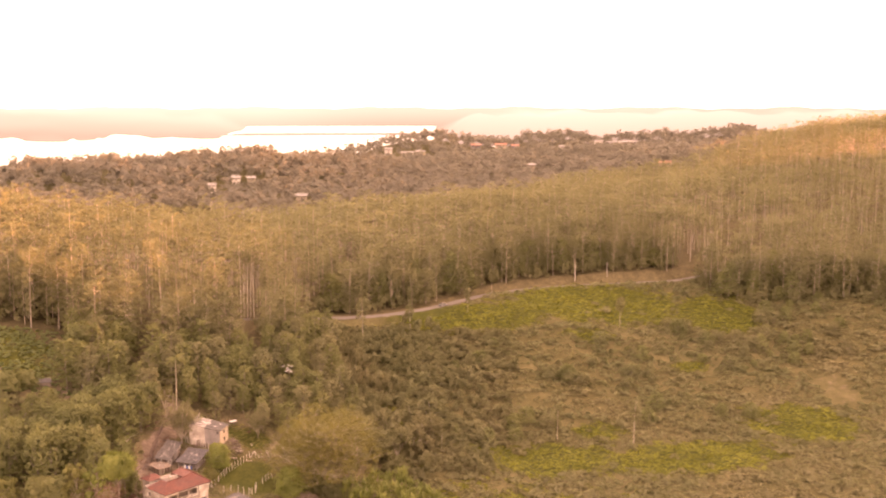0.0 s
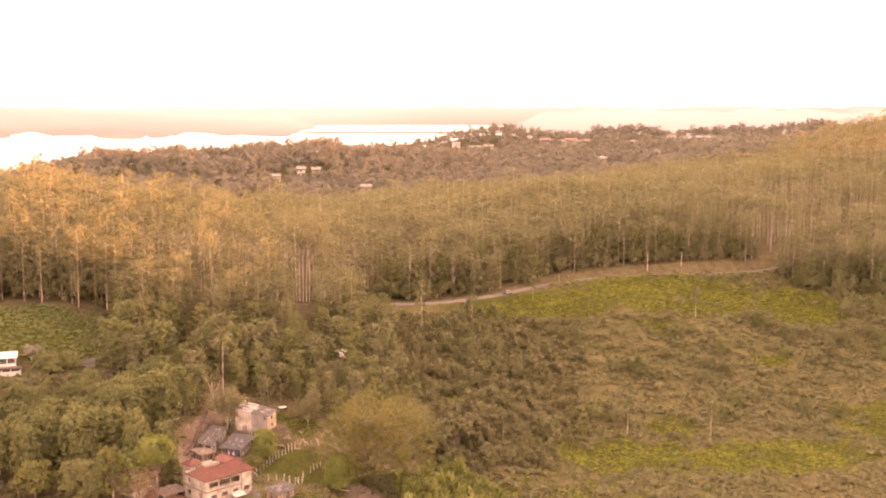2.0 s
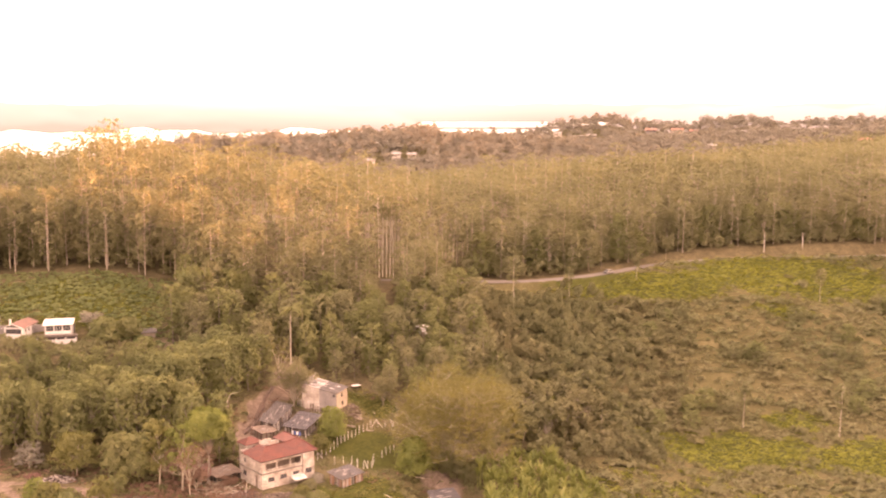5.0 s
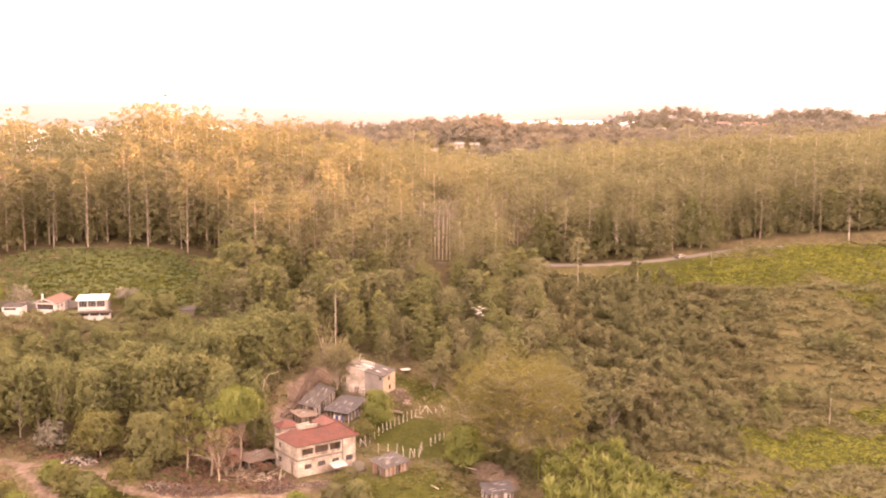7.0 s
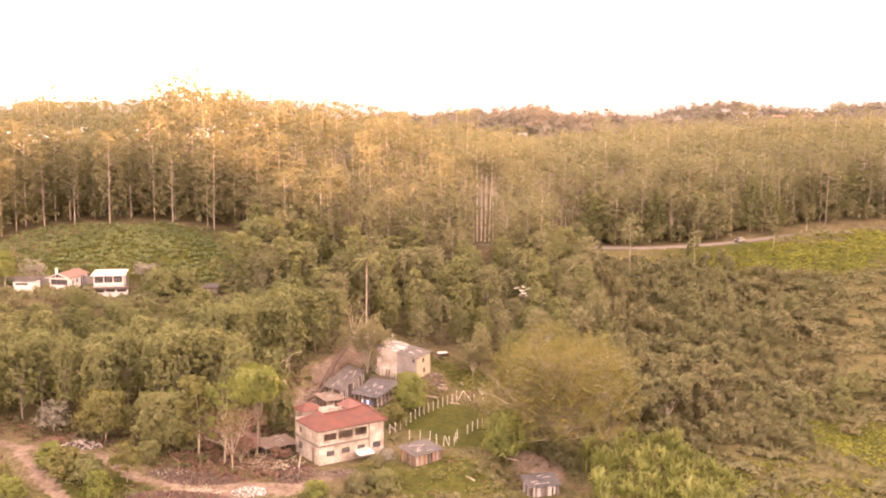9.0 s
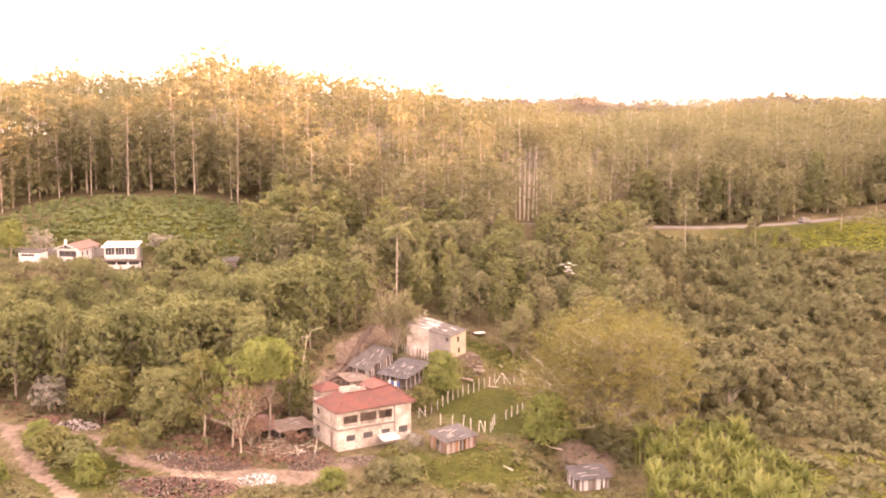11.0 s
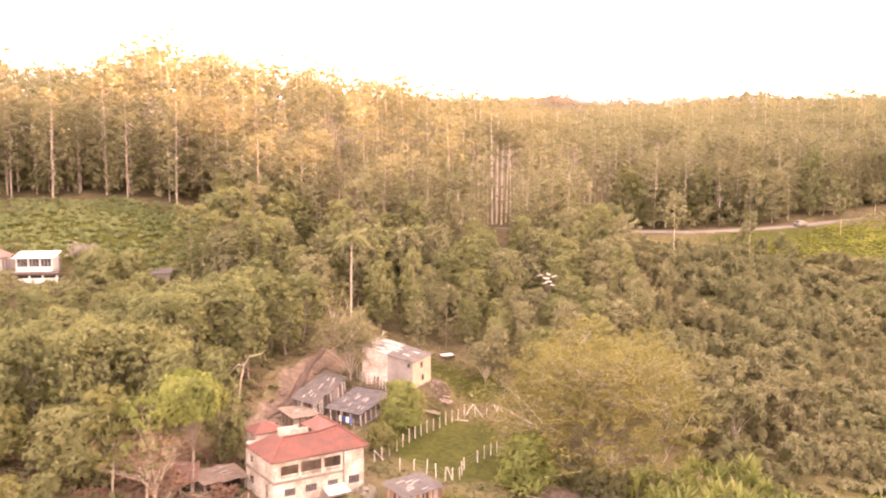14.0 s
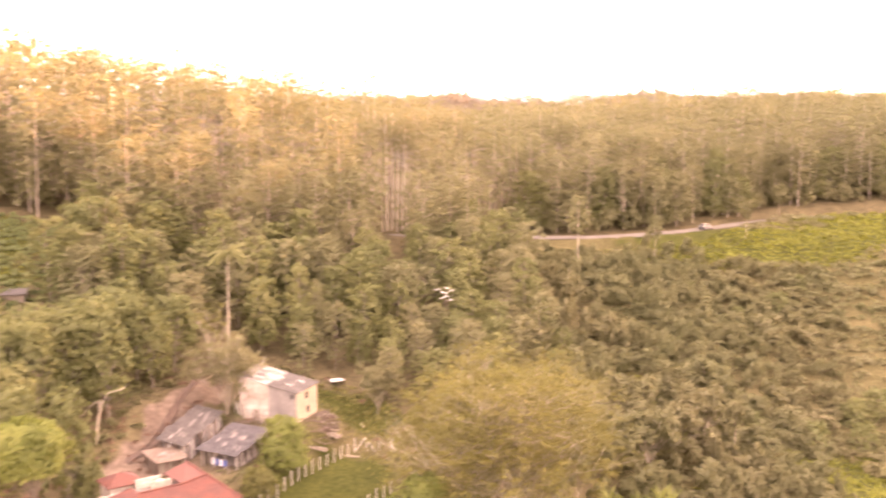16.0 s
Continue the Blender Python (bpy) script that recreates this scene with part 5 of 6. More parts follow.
    for a, b in (((-0.5, -0.5, E), (2.6, 3.3, z(3.3))), ((2.6, 3.3, z(3.3)), (7.3, 3.3, z(3.3))), ((7.3, 3.3, z(3.3)), (10.3, 3.9, z(3.9))), ((12.3, -0.5, E), (10.3, 3.9, z(3.9))), ((10.3, 3.9, z(3.9)), (10.3, D + 0.5, z(3.9)))):
        part("ridge_cap", stick(bmesh.new(), Vector(a) + Vector((0, 0, 0.04)), Vector(b) + Vector((0, 0, 0.04)), 0.11, sides=8), TILE, top)
    # rows of tiles run up the front and right slopes
    for i in range(34):
        x = -0.2 + i * 0.36
        y1 = min(3.3 + max(0, x - 7.3) * 0.2, (x + 0.5) / 3.1 * 3.8 - 0.5, (12.3 - x) / 2.0 * 4.4 - 0.5)
        if y1 > 0.2:
            part("roof_rib", stick(bmesh.new(), (x, -0.48, E + 0.015), (x, y1, z(y1) + 0.008), 0.05, sides=6), TILE, top)
    part("fascia", boxes((-0.48, 12.28, -0.5, -0.46, E - 0.16, E - 0.02)), BAND, top)
    part("roof_terrace", boxes((0.3, 8.7, 3.9, D - 0.25, E - 0.15, E + 0.02)), BAND, top, "flat concrete terrace behind the roof")
    part("parapet", boxes((4.2, 7.0, D - 0.2, D, H + 0.004, H + 0.9)), WALLW, top, "white plastered parapet")
    part("parapet", boxes((4.6, 6.9, 5.2, 5.38, E + 0.03, E + 1.45)), WALLW, top)
    part("gable", boxes((7.7, 8.8, D - 0.2, D - 0.02, H, H + 0.8)), WALLW, top)
    tank = part("water_tank", bmesh.new(), WHITE, top)
    bm = bmesh.new()
    bmesh.ops.create_cone(bm, cap_ends=True, segments=16, radius1=0.5, radius2=0.6, depth=0.9, matrix=Matrix.Translation((6.4, 6.6, E + 0.5)))
    bm.to_mesh(tank.data)
    bm.free()
    # rear block with its own small roof
    ann = empty("annex", top.matrix_basis @ pose(1.6, 9.1, 0), "low rear annex with a red hipped roof", "annex")
    part("wall", boxes((0, 3.4, 0, 3.0, -0.1, 5.6)), WALLW, ann)
    window(ann, pose(1.4, -0.1, 4.6), 0.6, 0.6, 1)
    A = 5.62
    for c in ([(-0.35, -0.35, A), (3.75, -0.35, A), (2.1, 1.5, A + 0.8), (1.3, 1.5, A + 0.8)], [(3.75, -0.35, A), (3.75, 3.35, A), (2.1, 1.5, A + 0.8)], [(3.75, 3.35, A), (-0.35, 3.35, A), (1.3, 1.5, A + 0.8), (2.1, 1.5, A + 0.8)], [(-0.35, 3.35, A), (-0.35, -0.35, A), (1.3, 1.5, A + 0.8)]):
        roof_sheet("roof_slope", c, 0.08, TILE, ann)
    return top


red_house()


def sloping_house():
    """Pale two-storey block under two weathered sheet roofs."""
    ang = math.degrees(math.atan2(0.40, -0.92))         # along the long wall, away from the end wall
    top = empty("outbuilding", pose(4.5, 29.8, 5.45, 0, 0, ang), "pale two-storey outbuilding with a patched sheet roof", "building")
    W, L = 6.1, 8.6
    z0, z1 = 4.35, 6.0
    part("end_wall", boxes((0, 0.2, -W, 0, -0.8, z0 - 0.02)), CREAM, top, "bright cream end wall")
    bm = bmesh.new()
    slab(bm, [(0.2, 0, z0), (L * 0.5, 0, z0 + (z1 - z0) * 0.5), (L * 0.5, -0.2, z0 + (z1 - z0) * 0.5), (0.2, -0.2, z0)][::-1], 5.0)
    part("long_wall", bm, GREYW, top, "bare grey rendered wall")
    bm = bmesh.new()
    slab(bm, [(L * 0.5, 0, z0 + (z1 - z0) * 0.5), (L, 0, z1), (L, -0.2, z1), (L * 0.5, -0.2, z0 + (z1 - z0) * 0.5)][::-1], 6.0)
    part("long_wall", bm, WALLW, top)
    bm = bmesh.new()
    slab(bm, [(0.2, -W, z0), (L, -W, z1), (L, -W + 0.2, z1), (0.2, -W + 0.2, z0)], 5.5)
    part("back_wall", bm, GREYW, top)
    part("far_wall", boxes((L - 0.2, L, -W + 0.2, -0.2, -0.6, z1 - 0.02)), WALLW, top)
    for y, zz in ((-3.2, 2.9), (-3.6, 0.9)):
        win = put(part("window", boxes((-0.03, 0.05, 0, 0.8, 0, 0.95), bevel=0.01), PLANK, top), pose(0, y, zz))
        part("pane", boxes((-0.045, -0.032, 0.08, 0.72, 0.08, 0.87)), GLASS, win)
    win = put(part("window", boxes((0, 0.5, -0.02, 0.04, 0, 0.6), bevel=0.01), DARK, top), pose(0.5, 0, 3.5))
    put(part("door", boxes((0, 1.0, -0.03, 0.05, 0, 1.9), bevel=0.01), PLANK, top, "dark doorway"), pose(5.6, 0, -0.3))
    for i in range(6):
        a, b = -0.3 + i * 1.55, -0.3 + i * 1.55 + 1.62
        za, zb = z0 + 0.06 + (z1 - z0) * a / L, z0 + 0.06 + (z1 - z0) * b / L
        j = 0.02 * (i % 2)
        roof_sheet("roof_sheet", [(a, -W - 0.3, za + j), (b, -W - 0.3, zb + j), (b, 0.35 - (0.5 if i == 4 else 0), zb + j), (a, 0.35, za + j)][::-1], 0.03, FIBRE if i < 3 else FIBRE_LIGHT, top, "grey weathered roof sheet" if i < 3 else "pale broken roof sheet", 5)
    for i in range(18):
        px, py = rng.uniform(0.6, L - 1.4) if i > 11 else rng.uniform(3.6, L - 1.4), rng.uniform(-W + 0.3, -0.6)
        zz = z0 + 0.16 + (z1 - z0) * px / L
        part("roof_patch", slab(bmesh.new(), [(px, py, zz), (px + 1.1, py + 0.05, zz + 0.22), (px + 1.1, py + 0.22, zz + 0.22), (px, py + 0.26, zz)], 0.02), SHEET if i % 3 else FIBRE, top)
    mast = part("aerial", stick(bmesh.new(), (L - 0.4, -W + 0.5, z1), (L - 0.75, -W + 0.5, z1 + 1.5), 0.07, 0.05, 6), WHITE, top, "white bent aerial mast")
    for dx, dz, r in ((-0.5, 1.35, 0.05), (0.35, 0.75, 0.06)):
        part("arm", stick(bmesh.new(), (L - 0.55, -W + 0.5, z1 + dz - 0.5), (L - 0.55 + dx, -W + 0.5, z1 + dz - 0.2), r, r * 0.7, 5), WHITE, mast)


sloping_house()


def hut(name, x, y, z, turn, L, W, low, high, sheets, roof_mat, wall_mats, label, open_sides="", group="", tilt=0.0, post_mat=PALEPLANK, bays=0):
    """Hut of planks and posts under a single-pitch roof of overlapping, slightly sagging sheets."""
    top = empty(name, pose(x, y, z, 0, 0, turn) @ pose(0, 0, 0, 0, -tilt, 0), label, "hut", group)
    for px in np.linspace(0.08, L - 0.08, bays or max(3, int(L / 1.6) + 1)):
        for py, hh in ((0.08, low), (W - 0.08, high)):
            part("post", stick(bmesh.new(), (px, py, -0.7), (px + rng.normal(0, 0.05), py, hh - 0.05), 0.09, 0.08, 7), post_mat, top)
    for py in np.linspace(0.08, W - 0.08, max(3, int(W / 1.3) + 1))[1:-1]:
        part("post", stick(bmesh.new(), (0.08, py, -0.7), (0.08, py + rng.normal(0, 0.04), low + (high - low) * py / W - 0.05), 0.09, 0.08, 7), post_mat, top)
    part("beam", boxes((0, L, 0.03, 0.15, low - 0.22, low - 0.08)), PLANK, top)
    for (a, b), at, way in (((0.0, L), W - 0.02, "back"), ((0.0, W), 0.0, "left"), ((0.0, W), L, "right"), ((0.0, L), -0.02, "front")):
        k = int((b - a) / 0.3)
        for i in range(k):
            p0, p1 = a + (b - a) * i / k + 0.012, a + (b - a) * (i + 1) / k - 0.012
            mm = wall_mats[int(rng.integers(0, len(wall_mats)))]
            gap = rng.uniform(-0.15, 0.02)
            if way in open_sides or rng.uniform() < 0.08:
                continue
            hh = high if way == "back" else low
            if way in ("back", "front"):
                part("plank", boxes((p0, p1, at - 0.015, at + 0.015, -0.6, hh - 0.06 + gap)), mm, top)
            else:
                part("plank", boxes((at - 0.015, at + 0.015, p0, p1, -0.6, low + (high - low) * (p0 + p1) / 2 / W - 0.08 + gap)), mm, top)
    k = sheets
    for i in range(k):
        a, b = -0.35 + (L + 0.7) * i / k, -0.35 + (L + 0.7) * (i + 1) / k + 0.08
        j, s, e = rng.uniform(0, 0.07), rng.uniform(-0.25, 0.2), rng.uniform(-0.08, 0.08)
        roof_sheet("roof_sheet", [(a, -0.45 + s, low - 0.06 + j + e), (b, -0.45 + s, low - 0.06 + j), (b, W + 0.4 + s, high + 0.08 + j), (a, W + 0.4 + s, high + 0.08 + j + e)], 0.02, (roof_mat, FIBRE, roof_mat, SLATE)[int(rng.integers(0, 4))] if roof_mat in (FIBRE, SLATE) else roof_mat, top, "", 4)
    for i in range(sheets + 2):
        # loose strips lying on the roof
        px, py = rng.uniform(0.2, L - 1.6), rng.uniform(0.2, W - 0.6)
        zz = low + 0.12 + (high - low + 0.1) * py / W
        part("loose_sheet", slab(bmesh.new(), [(px, py, zz), (px + rng.uniform(0.6, 1.6), py + 0.1, zz + 0.05), (px + 1.3, py + 0.22, zz + 0.09), (px + 0.1, py + 0.2, zz + 0.06)], 0.02), FIBRE_LIGHT, top, "pale loose roofing strip")
    part("floor", boxes((0.02, L - 0.02, 0.02, W - 0.02, -0.6, 0.03)), BAND, top)
    return top


hut("hut", -9.2, 21.3, 3.75, 71, 10.6, 3.2, 2.2, 2.75, 8, FIBRE, [PLANK, PLANK, PALEPLANK, WHITE, DARK, GREYW], "long patched plank hut under dark roof sheets", "", "huts behind the house", 6.5)
hut("hut", -2.3, 18.7, 3.15, 68, 8.2, 4.8, 2.15, 2.45, 8, SLATE, [GREYW, PLANK, DARK], "open-sided hut with white posts and a sagging slate-grey roof", "front left", "huts behind the house", 5.5, POST)
hut("hut", -11.5, 17.3, 2.95, 40, 3.6, 3.2, 2.0, 2.5, 4, PLANK, [PLANK, BARK, RUSTTIN], "small brown plank hut behind the red-roofed house", "", "huts behind the house")
hut("shed", 5.2, -6.6, 0.75, 44, 5.6, 3.6, 1.9, 2.5, 5, SLATE, [PALEPLANK, GREYW, ORANGEPLANK, PLANK, RUSTTIN, PALEPLANK], "small shed of patched planks beside the lawn fence")
hut("shack", 23.4, -4.6, -5.1, 14, 5.0, 3.8, 2.0, 2.5, 5, SLATE, [GREYW, WHITE, DARK, PLANK, WHITE], "small shack with a patched grey roof")
hut("ruined_shed", -25.6, -2.4, 1.0, 9, 5.0, 4.0, 1.8, 2.6, 5, RUSTTIN, [RUSTTIN, PLANK, BARK], "ruined shed with a rusted red roof in dry brush", "front")
hut("ruined_shed", -19.2, -2.4, 0.75, 38, 5.4, 3.6, 1.8, 2.2, 5, PLANK, [PLANK, BARK, DARK], "collapsed plank shed beside the rubble yard", "front")


def drain(line):
    """Earth gutter with a low bank beside it, cut down the slope."""
    pts = []
    for (ax, ay), (bx, by) in zip(line, line[1:]):
        k = max(2, int(math.hypot(bx - ax, by - ay) / 1.2))
        pts += [(ax + (bx - ax) * i / k, ay + (by - ay) * i / k) for i in range(k)]
    bm, rows = bmesh.new(), []
    for (ax, ay), (bx, by) in zip(pts, pts[1:]):
        n = Vector((by - ay, ax - bx, 0)).normalized()
        rows.append([])
        for o, lift in ((-0.45, -0.1), (-0.3, 0.28), (-0.15, 0.3), (0.05, 0.05), (0.25, 0.05), (0.4, 0.2), (0.6, -0.1)):
            qx, qy = ax - n.x * o + rng.normal(0, 0.05), ay - n.y * o + rng.normal(0, 0.05)
            rows[-1].append(bm.verts.new((qx, qy, float(height(qx, qy)) + lift)))
    for r0, r1 in zip(rows, rows[1:]):
        for i in range(len(r0) - 1):
            bm.faces.new((r0[i], r0[i + 1], r1[i + 1], r1[i]))
    tagged(part("drain", bm, DRAIN), "shallow earth drain running down a reddish bank", "drain", kind="structure")


drain([(-15.6, 19.0), (-15.1, 21.3), (-12.9, 30.9), (-10.6, 37.8), (-9.9, 44.2)])


def laundry():
    top = empty("clothes_line", pose(-5.6, 18.9, 3.2, 0, 0, -36), "clothes line with white and blue washing", "clothes line")
    for x in (0, 3.0):
        part("post", stick(bmesh.new(), (x, 0, -0.4), (x, 0, 1.9), 0.05, 0.04), PALEPLANK, top)
    part("line", stick(bmesh.new(), (0, 0, 1.8), (3.0, 0, 1.8), 0.012), PALEPLANK, top)
    for i, x in enumerate((0.3, 0.95, 1.6, 2.2)):
        bm = bmesh.new()
        bmesh.ops.create_grid(bm, x_segments=6, y_segments=6, size=0.5)
        for v in bm.verts:
            v.co = Vector((x + 0.25 + v.co.x * 0.5, 0.03 * math.sin(9 * v.co.x + i), 1.38 + v.co.y * 0.8))
        bmesh.ops.solidify(bm, geom=bm.faces[:], thickness=0.01)
        part("cloth", bm, BLUECLOTH if i % 2 else WHITECLOTH, top)


laundry()


def lean_canopy():
    """White sheet canopy propped against the house front."""
    top = empty("canopy", pose(-10.2, -6.0, 0.75, 0, 0, 33) @ pose(6.1, -2.1, 0), "white sheet canopy propped against the house front", "canopy")
    roof_sheet("sheet", [(0, 0, 1.2), (2.9, 0, 1.25), (2.9, 2.0, 1.75), (0, 2.0, 1.7)], 0.02, SHEET, top, "", 5)
    for x in (0.15, 2.75):
        part("post", stick(bmesh.new(), (x, 0.1, -0.3), (x, 0.1, 1.2), 0.05), PLANK, top)


lean_canopy()


# ---- white houses on the hillside ----
def terrace_house():
    top = empty("white_house", pose(-65.9, 57.8, 17.2, 0, 0, 8) @ Matrix.Diagonal((0.92, 0.92, 0.95, 1)), "white house with a wide veranda over a lower terrace", "house")
    L = 6.7
    holes = [(0.2, 2.2, 2.6, 4.2), (2.38, 4.32, 2.6, 4.2), (4.5, 6.5, 2.6, 4.2)]
    part("front_wall", wall_mesh(L, 4.4, 0.2, holes), WHITE, top)
    part("side_wall", boxes((0, 0.2, 0.2, 5.6, 0, 4.4)), WHITE, top)
    part("side_wall", boxes((L - 0.2, L, 0.2, 5.6, 0, 4.4)), WHITE, top)
    part("back_wall", boxes((0.2, L - 0.2, 5.4, 5.6, 0, 4.4)), WHITE, top)
    part("inner_wall", boxes((0.2, L - 0.2, 2.0, 2.1, 2.4, 4.4)), GREYW, top)
    part("floor_slab", boxes((0.2, L - 0.2, 0.2, 5.4, 2.2, 2.4)), BAND, top)
    for x0, x1, z0, z1 in holes:
        window(top, pose(x0, 0.05, z0), x1 - x0, z1 - z0, 2, WHITE, "wide window with white bars")
    roof_sheet("roof_sheet", [(-0.6, -0.7, 4.35), (L + 0.5, -0.7, 4.35), (L + 0.5, 6.0, 4.85), (-0.6, 6.0, 4.85)], 0.1, TIN, top, "pale metal roof", 10)
    part("terrace_slab", boxes((-2.0, L + 1.5, -2.4, -0.01, 1.38, 1.75), bevel=0.02), STONE, top, "stained concrete terrace edge")
    for x in (-1.9, 0.4, 2.8, 5.2, 7.75):
        part("terrace_pillar", boxes((x, x + 0.3, -2.3, -2.0, -0.8, 1.377), bevel=0.02), WHITE, top)
    part("terrace_wall", boxes((-1.9, L + 1.4, -2.2, -2.1, -0.8, 0.85)), WHITE, top)
    # dark sheet stands in for the shade under the terrace
    part("cellar_wall", boxes((-1.9, L + 1.4, -1.0, -0.9, -0.8, 1.377)), DARK, top)
    part("railing", boxes((-2.0, L + 1.5, -2.35, -2.28, 2.35, 2.42)), BAND, top)
    for x in np.linspace(-1.9, L + 1.4, 12):
        part("baluster", boxes((x - 0.03, x + 0.03, -2.34, -2.29, 1.754, 2.35)), BAND, top)


def gable_house():
    top = empty("white_house", pose(-75.4, 57.6, 18.2, 0, 0, -9), "small white house with a glazed gable and red roof", "house")
    W, L = 4.6, 8.0
    part("front_wall", wall_mesh(W, 2.8, 0.2, [(0.4, 4.2, 1.2, 2.4)]), WHITE, top)
    part("side_wall", wall_mesh(L - 0.2, 2.8, 0.2, [(1.2, 1.9, 1.2, 2.1), (3.0, 3.7, 1.2, 2.1), (5, 5.8, 0, 2.1)]), WHITE, top).matrix_basis = pose(W, 0.2, 0, 0, 0, 90)
    part("side_wall", boxes((0, 0.2, 0.2, L, 0, 2.8)), WHITE, top)
    part("back_wall", boxes((0.2, W - 0.2, L - 0.2, L, 0, 2.8)), WHITE, top)
    bm = bmesh.new()
    a = [bm.verts.new(p) for p in ((0, 0, 2.8), (W, 0, 2.8), (W / 2, 0, 3.65))]
    b = [bm.verts.new(p) for p in ((0, 0.2, 2.8), (W, 0.2, 2.8), (W / 2, 0.2, 3.65))]
    bm.faces.new(a), bm.faces.new(b[::-1])
    for i in range(3):
        bm.faces.new((a[i], b[i], b[(i + 1) % 3], a[(i + 1) % 3]))
    part("gable", bm, DARK, top, "dark glazed gable")
    for sx in (-1, 1):
        part("bargeboard", slab(bmesh.new(), [(W / 2, -0.66, 3.79), (W / 2 + sx * (W / 2 + 0.5), -0.66, 2.74), (W / 2 + sx * (W / 2 + 0.5), -0.61, 2.74), (W / 2, -0.61, 3.79)][::sx], 0.18), WHITE, top)
    for x in (W * 0.33, W * 0.5, W * 0.67):
        part("mullion", boxes((x - 0.05, x + 0.05, -0.06, -0.003, 2.8, 3.65 - abs(x - W / 2) * 0.37)), WHITE, top)
    for i in range(3):
        window(top, pose(0.4 + i * 1.27, 0.05, 1.2), 1.25, 1.2, 1, PLANK)
    for x in (1.2, 3.0):
        window(top, pose(W - 0.06, 0.2 + x, 1.2, 0, 0, 90), 0.7, 0.9, 1, PLANK)
    roof_sheet("roof_slope", [(-0.5, -0.6, 2.7), (W / 2, -0.6, 3.75), (W / 2, L + 0.4, 3.75), (-0.5, L + 0.4, 2.7)], 0.1, RUSTTIN, top)
    roof_sheet("roof_slope", [(W / 2 + 0.01, -0.6, 3.75), (W + 0.5, -0.6, 2.7), (W + 0.5, L + 0.4, 2.7), (W / 2 + 0.01, L + 0.4, 3.75)], 0.1, RUSTTIN, top, "faded red tiled roof")
    part("chimney", boxes((0.4, 0.8, 2, 2.4, 3, 4.4), bevel=0.02), WHITE, top)
    box_ = empty("outhouse", pose(-82.3, 55.4, 18.2, 0, 0, -3) @ Matrix.Diagonal((0.9, 0.9, 0.85, 1)), "low white outhouse with a flat roof", "outhouse")
    part("wall", wall_mesh(4.8, 2.6, 0.2, [(0.5, 3.6, 1.75, 2.3)]), WHITE, box_)
    for d in ((0, 0.2, 0.2, 4, 0, 2.6), (4.6, 4.8, 0.2, 4, 0, 2.6), (0.2, 4.6, 3.8, 4, 0, 2.6)):
        part("wall", boxes(d), WHITE, box_)
    part("roof", boxes((-0.2, 5.0, -0.2, 4.2, 2.604, 2.75), bevel=0.02), FIBRE, box_)
    window(box_, pose(0.5, 0.05, 1.75), 3.1, 0.55, 3, PLANK)


terrace_house()
gable_house()


def boundary_wall():
    ob = part("garden_wall", boxes((0, 26, 0, 0.2, -1.5, 1.6)), GREYW)
    ob.matrix_basis = pose(-86, 62, 18.9, 0, 0, 3)
    tagged(ob, "long grey garden wall behind the white houses", "wall", kind="structure")
    top = empty("lean_to", pose(-44.0, 62.6, float(height(-44.0, 62.6)) - 1.0, 0, 0, 8), "low grey lean-to at the edge of the crops", "shed")
    part("wall", boxes((0, 3.6, 0, 2.6, -0.5, 1.55)), BARK, top)
    roof_sheet("roof_sheet", [(-0.3, -0.5, 1.6), (3.9, -0.5, 1.6), (3.9, 2.9, 2.1), (-0.3, 2.9, 2.1)], 0.04, FIBRE, top, "", 6)


boundary_wall()


# ---- fence round the lawn ----
def fence(line, gap, label):
    top = empty("fence", pose(0, 0, 0), label, "fence", "fences round the lawn")
    pts = []
    for (ax, ay), (bx, by) in zip(line, line[1:]):
        k = max(1, round(math.hypot(bx - ax, by - ay) / gap))
        pts += [(ax + (bx - ax) * i / k, ay + (by - ay) * i / k) for i in range(k)]
    pts.append(line[-1])
    tops = []
    for x, y in pts:
        z = float(height(x, y))
        dx, dy = rng.normal(0, 0.04, 2)
        hh = 1.75 + rng.normal(0, 0.12)
        bm = boxes((-0.05, 0.05, -0.05, 0.05, -0.5, hh), bevel=0.012)
        ob = part("post", bm, POST, top)
        ob.matrix_basis = pose(x, y, z, math.degrees(dx) * 0.9, math.degrees(dy) * 0.9, 25)
        tops.append((x, y, z))
    for (x, y, z), (x2, y2, z2) in zip(tops, tops[1:]):
        for w in (0.5, 1.0, 1.5):
            part("wire", stick(bmesh.new(), (x, y, z + w), (x2, y2, z2 + w), 0.012, sides=3), BAND, top)
    return top


fa = fence([(0.2, 10.2), (2.9, 14.4), (6.8, 21.2), (9.4, 26), (12.1, 30.4), (17.1, 30.9)], 1.7, "row of white concrete fence posts on a lawn's edge")
fb = fence([(3.7, 7.4), (5.5, 7.8), (7.2, 6.8), (9.6, 4.2), (11.4, 7.0), (12, 10.6), (13.8, 13), (16.6, 17.8)], 2.2, "row of leaning white concrete posts below the lawn")
fence([(-4.4, 36.0), (-2.7, 32.6), (-1.2, 31.2), (0.5, 28.6), (3.0, 26.9)], 1.0, "row of pale posts before the outbuilding")
for ax, ay, bx, by in ((12.0, 30.1, 13.4, 30.6), (15.0, 30.7, 13.4, 30.6), (1.4, 11.9, 0.2, 10.2), (10.6, 5.4, 9.8, 4.4), (17.6, 30.9, 16.6, 30.9)):
    z0, z1 = float(height(ax, ay)), float(height(bx, by))
    part("brace", stick(bmesh.new(), (ax, ay, z0 - 0.2), (bx, by, z1 + 1.9), 0.08, 0.07, 6), POST, fa, "slanting white brace")


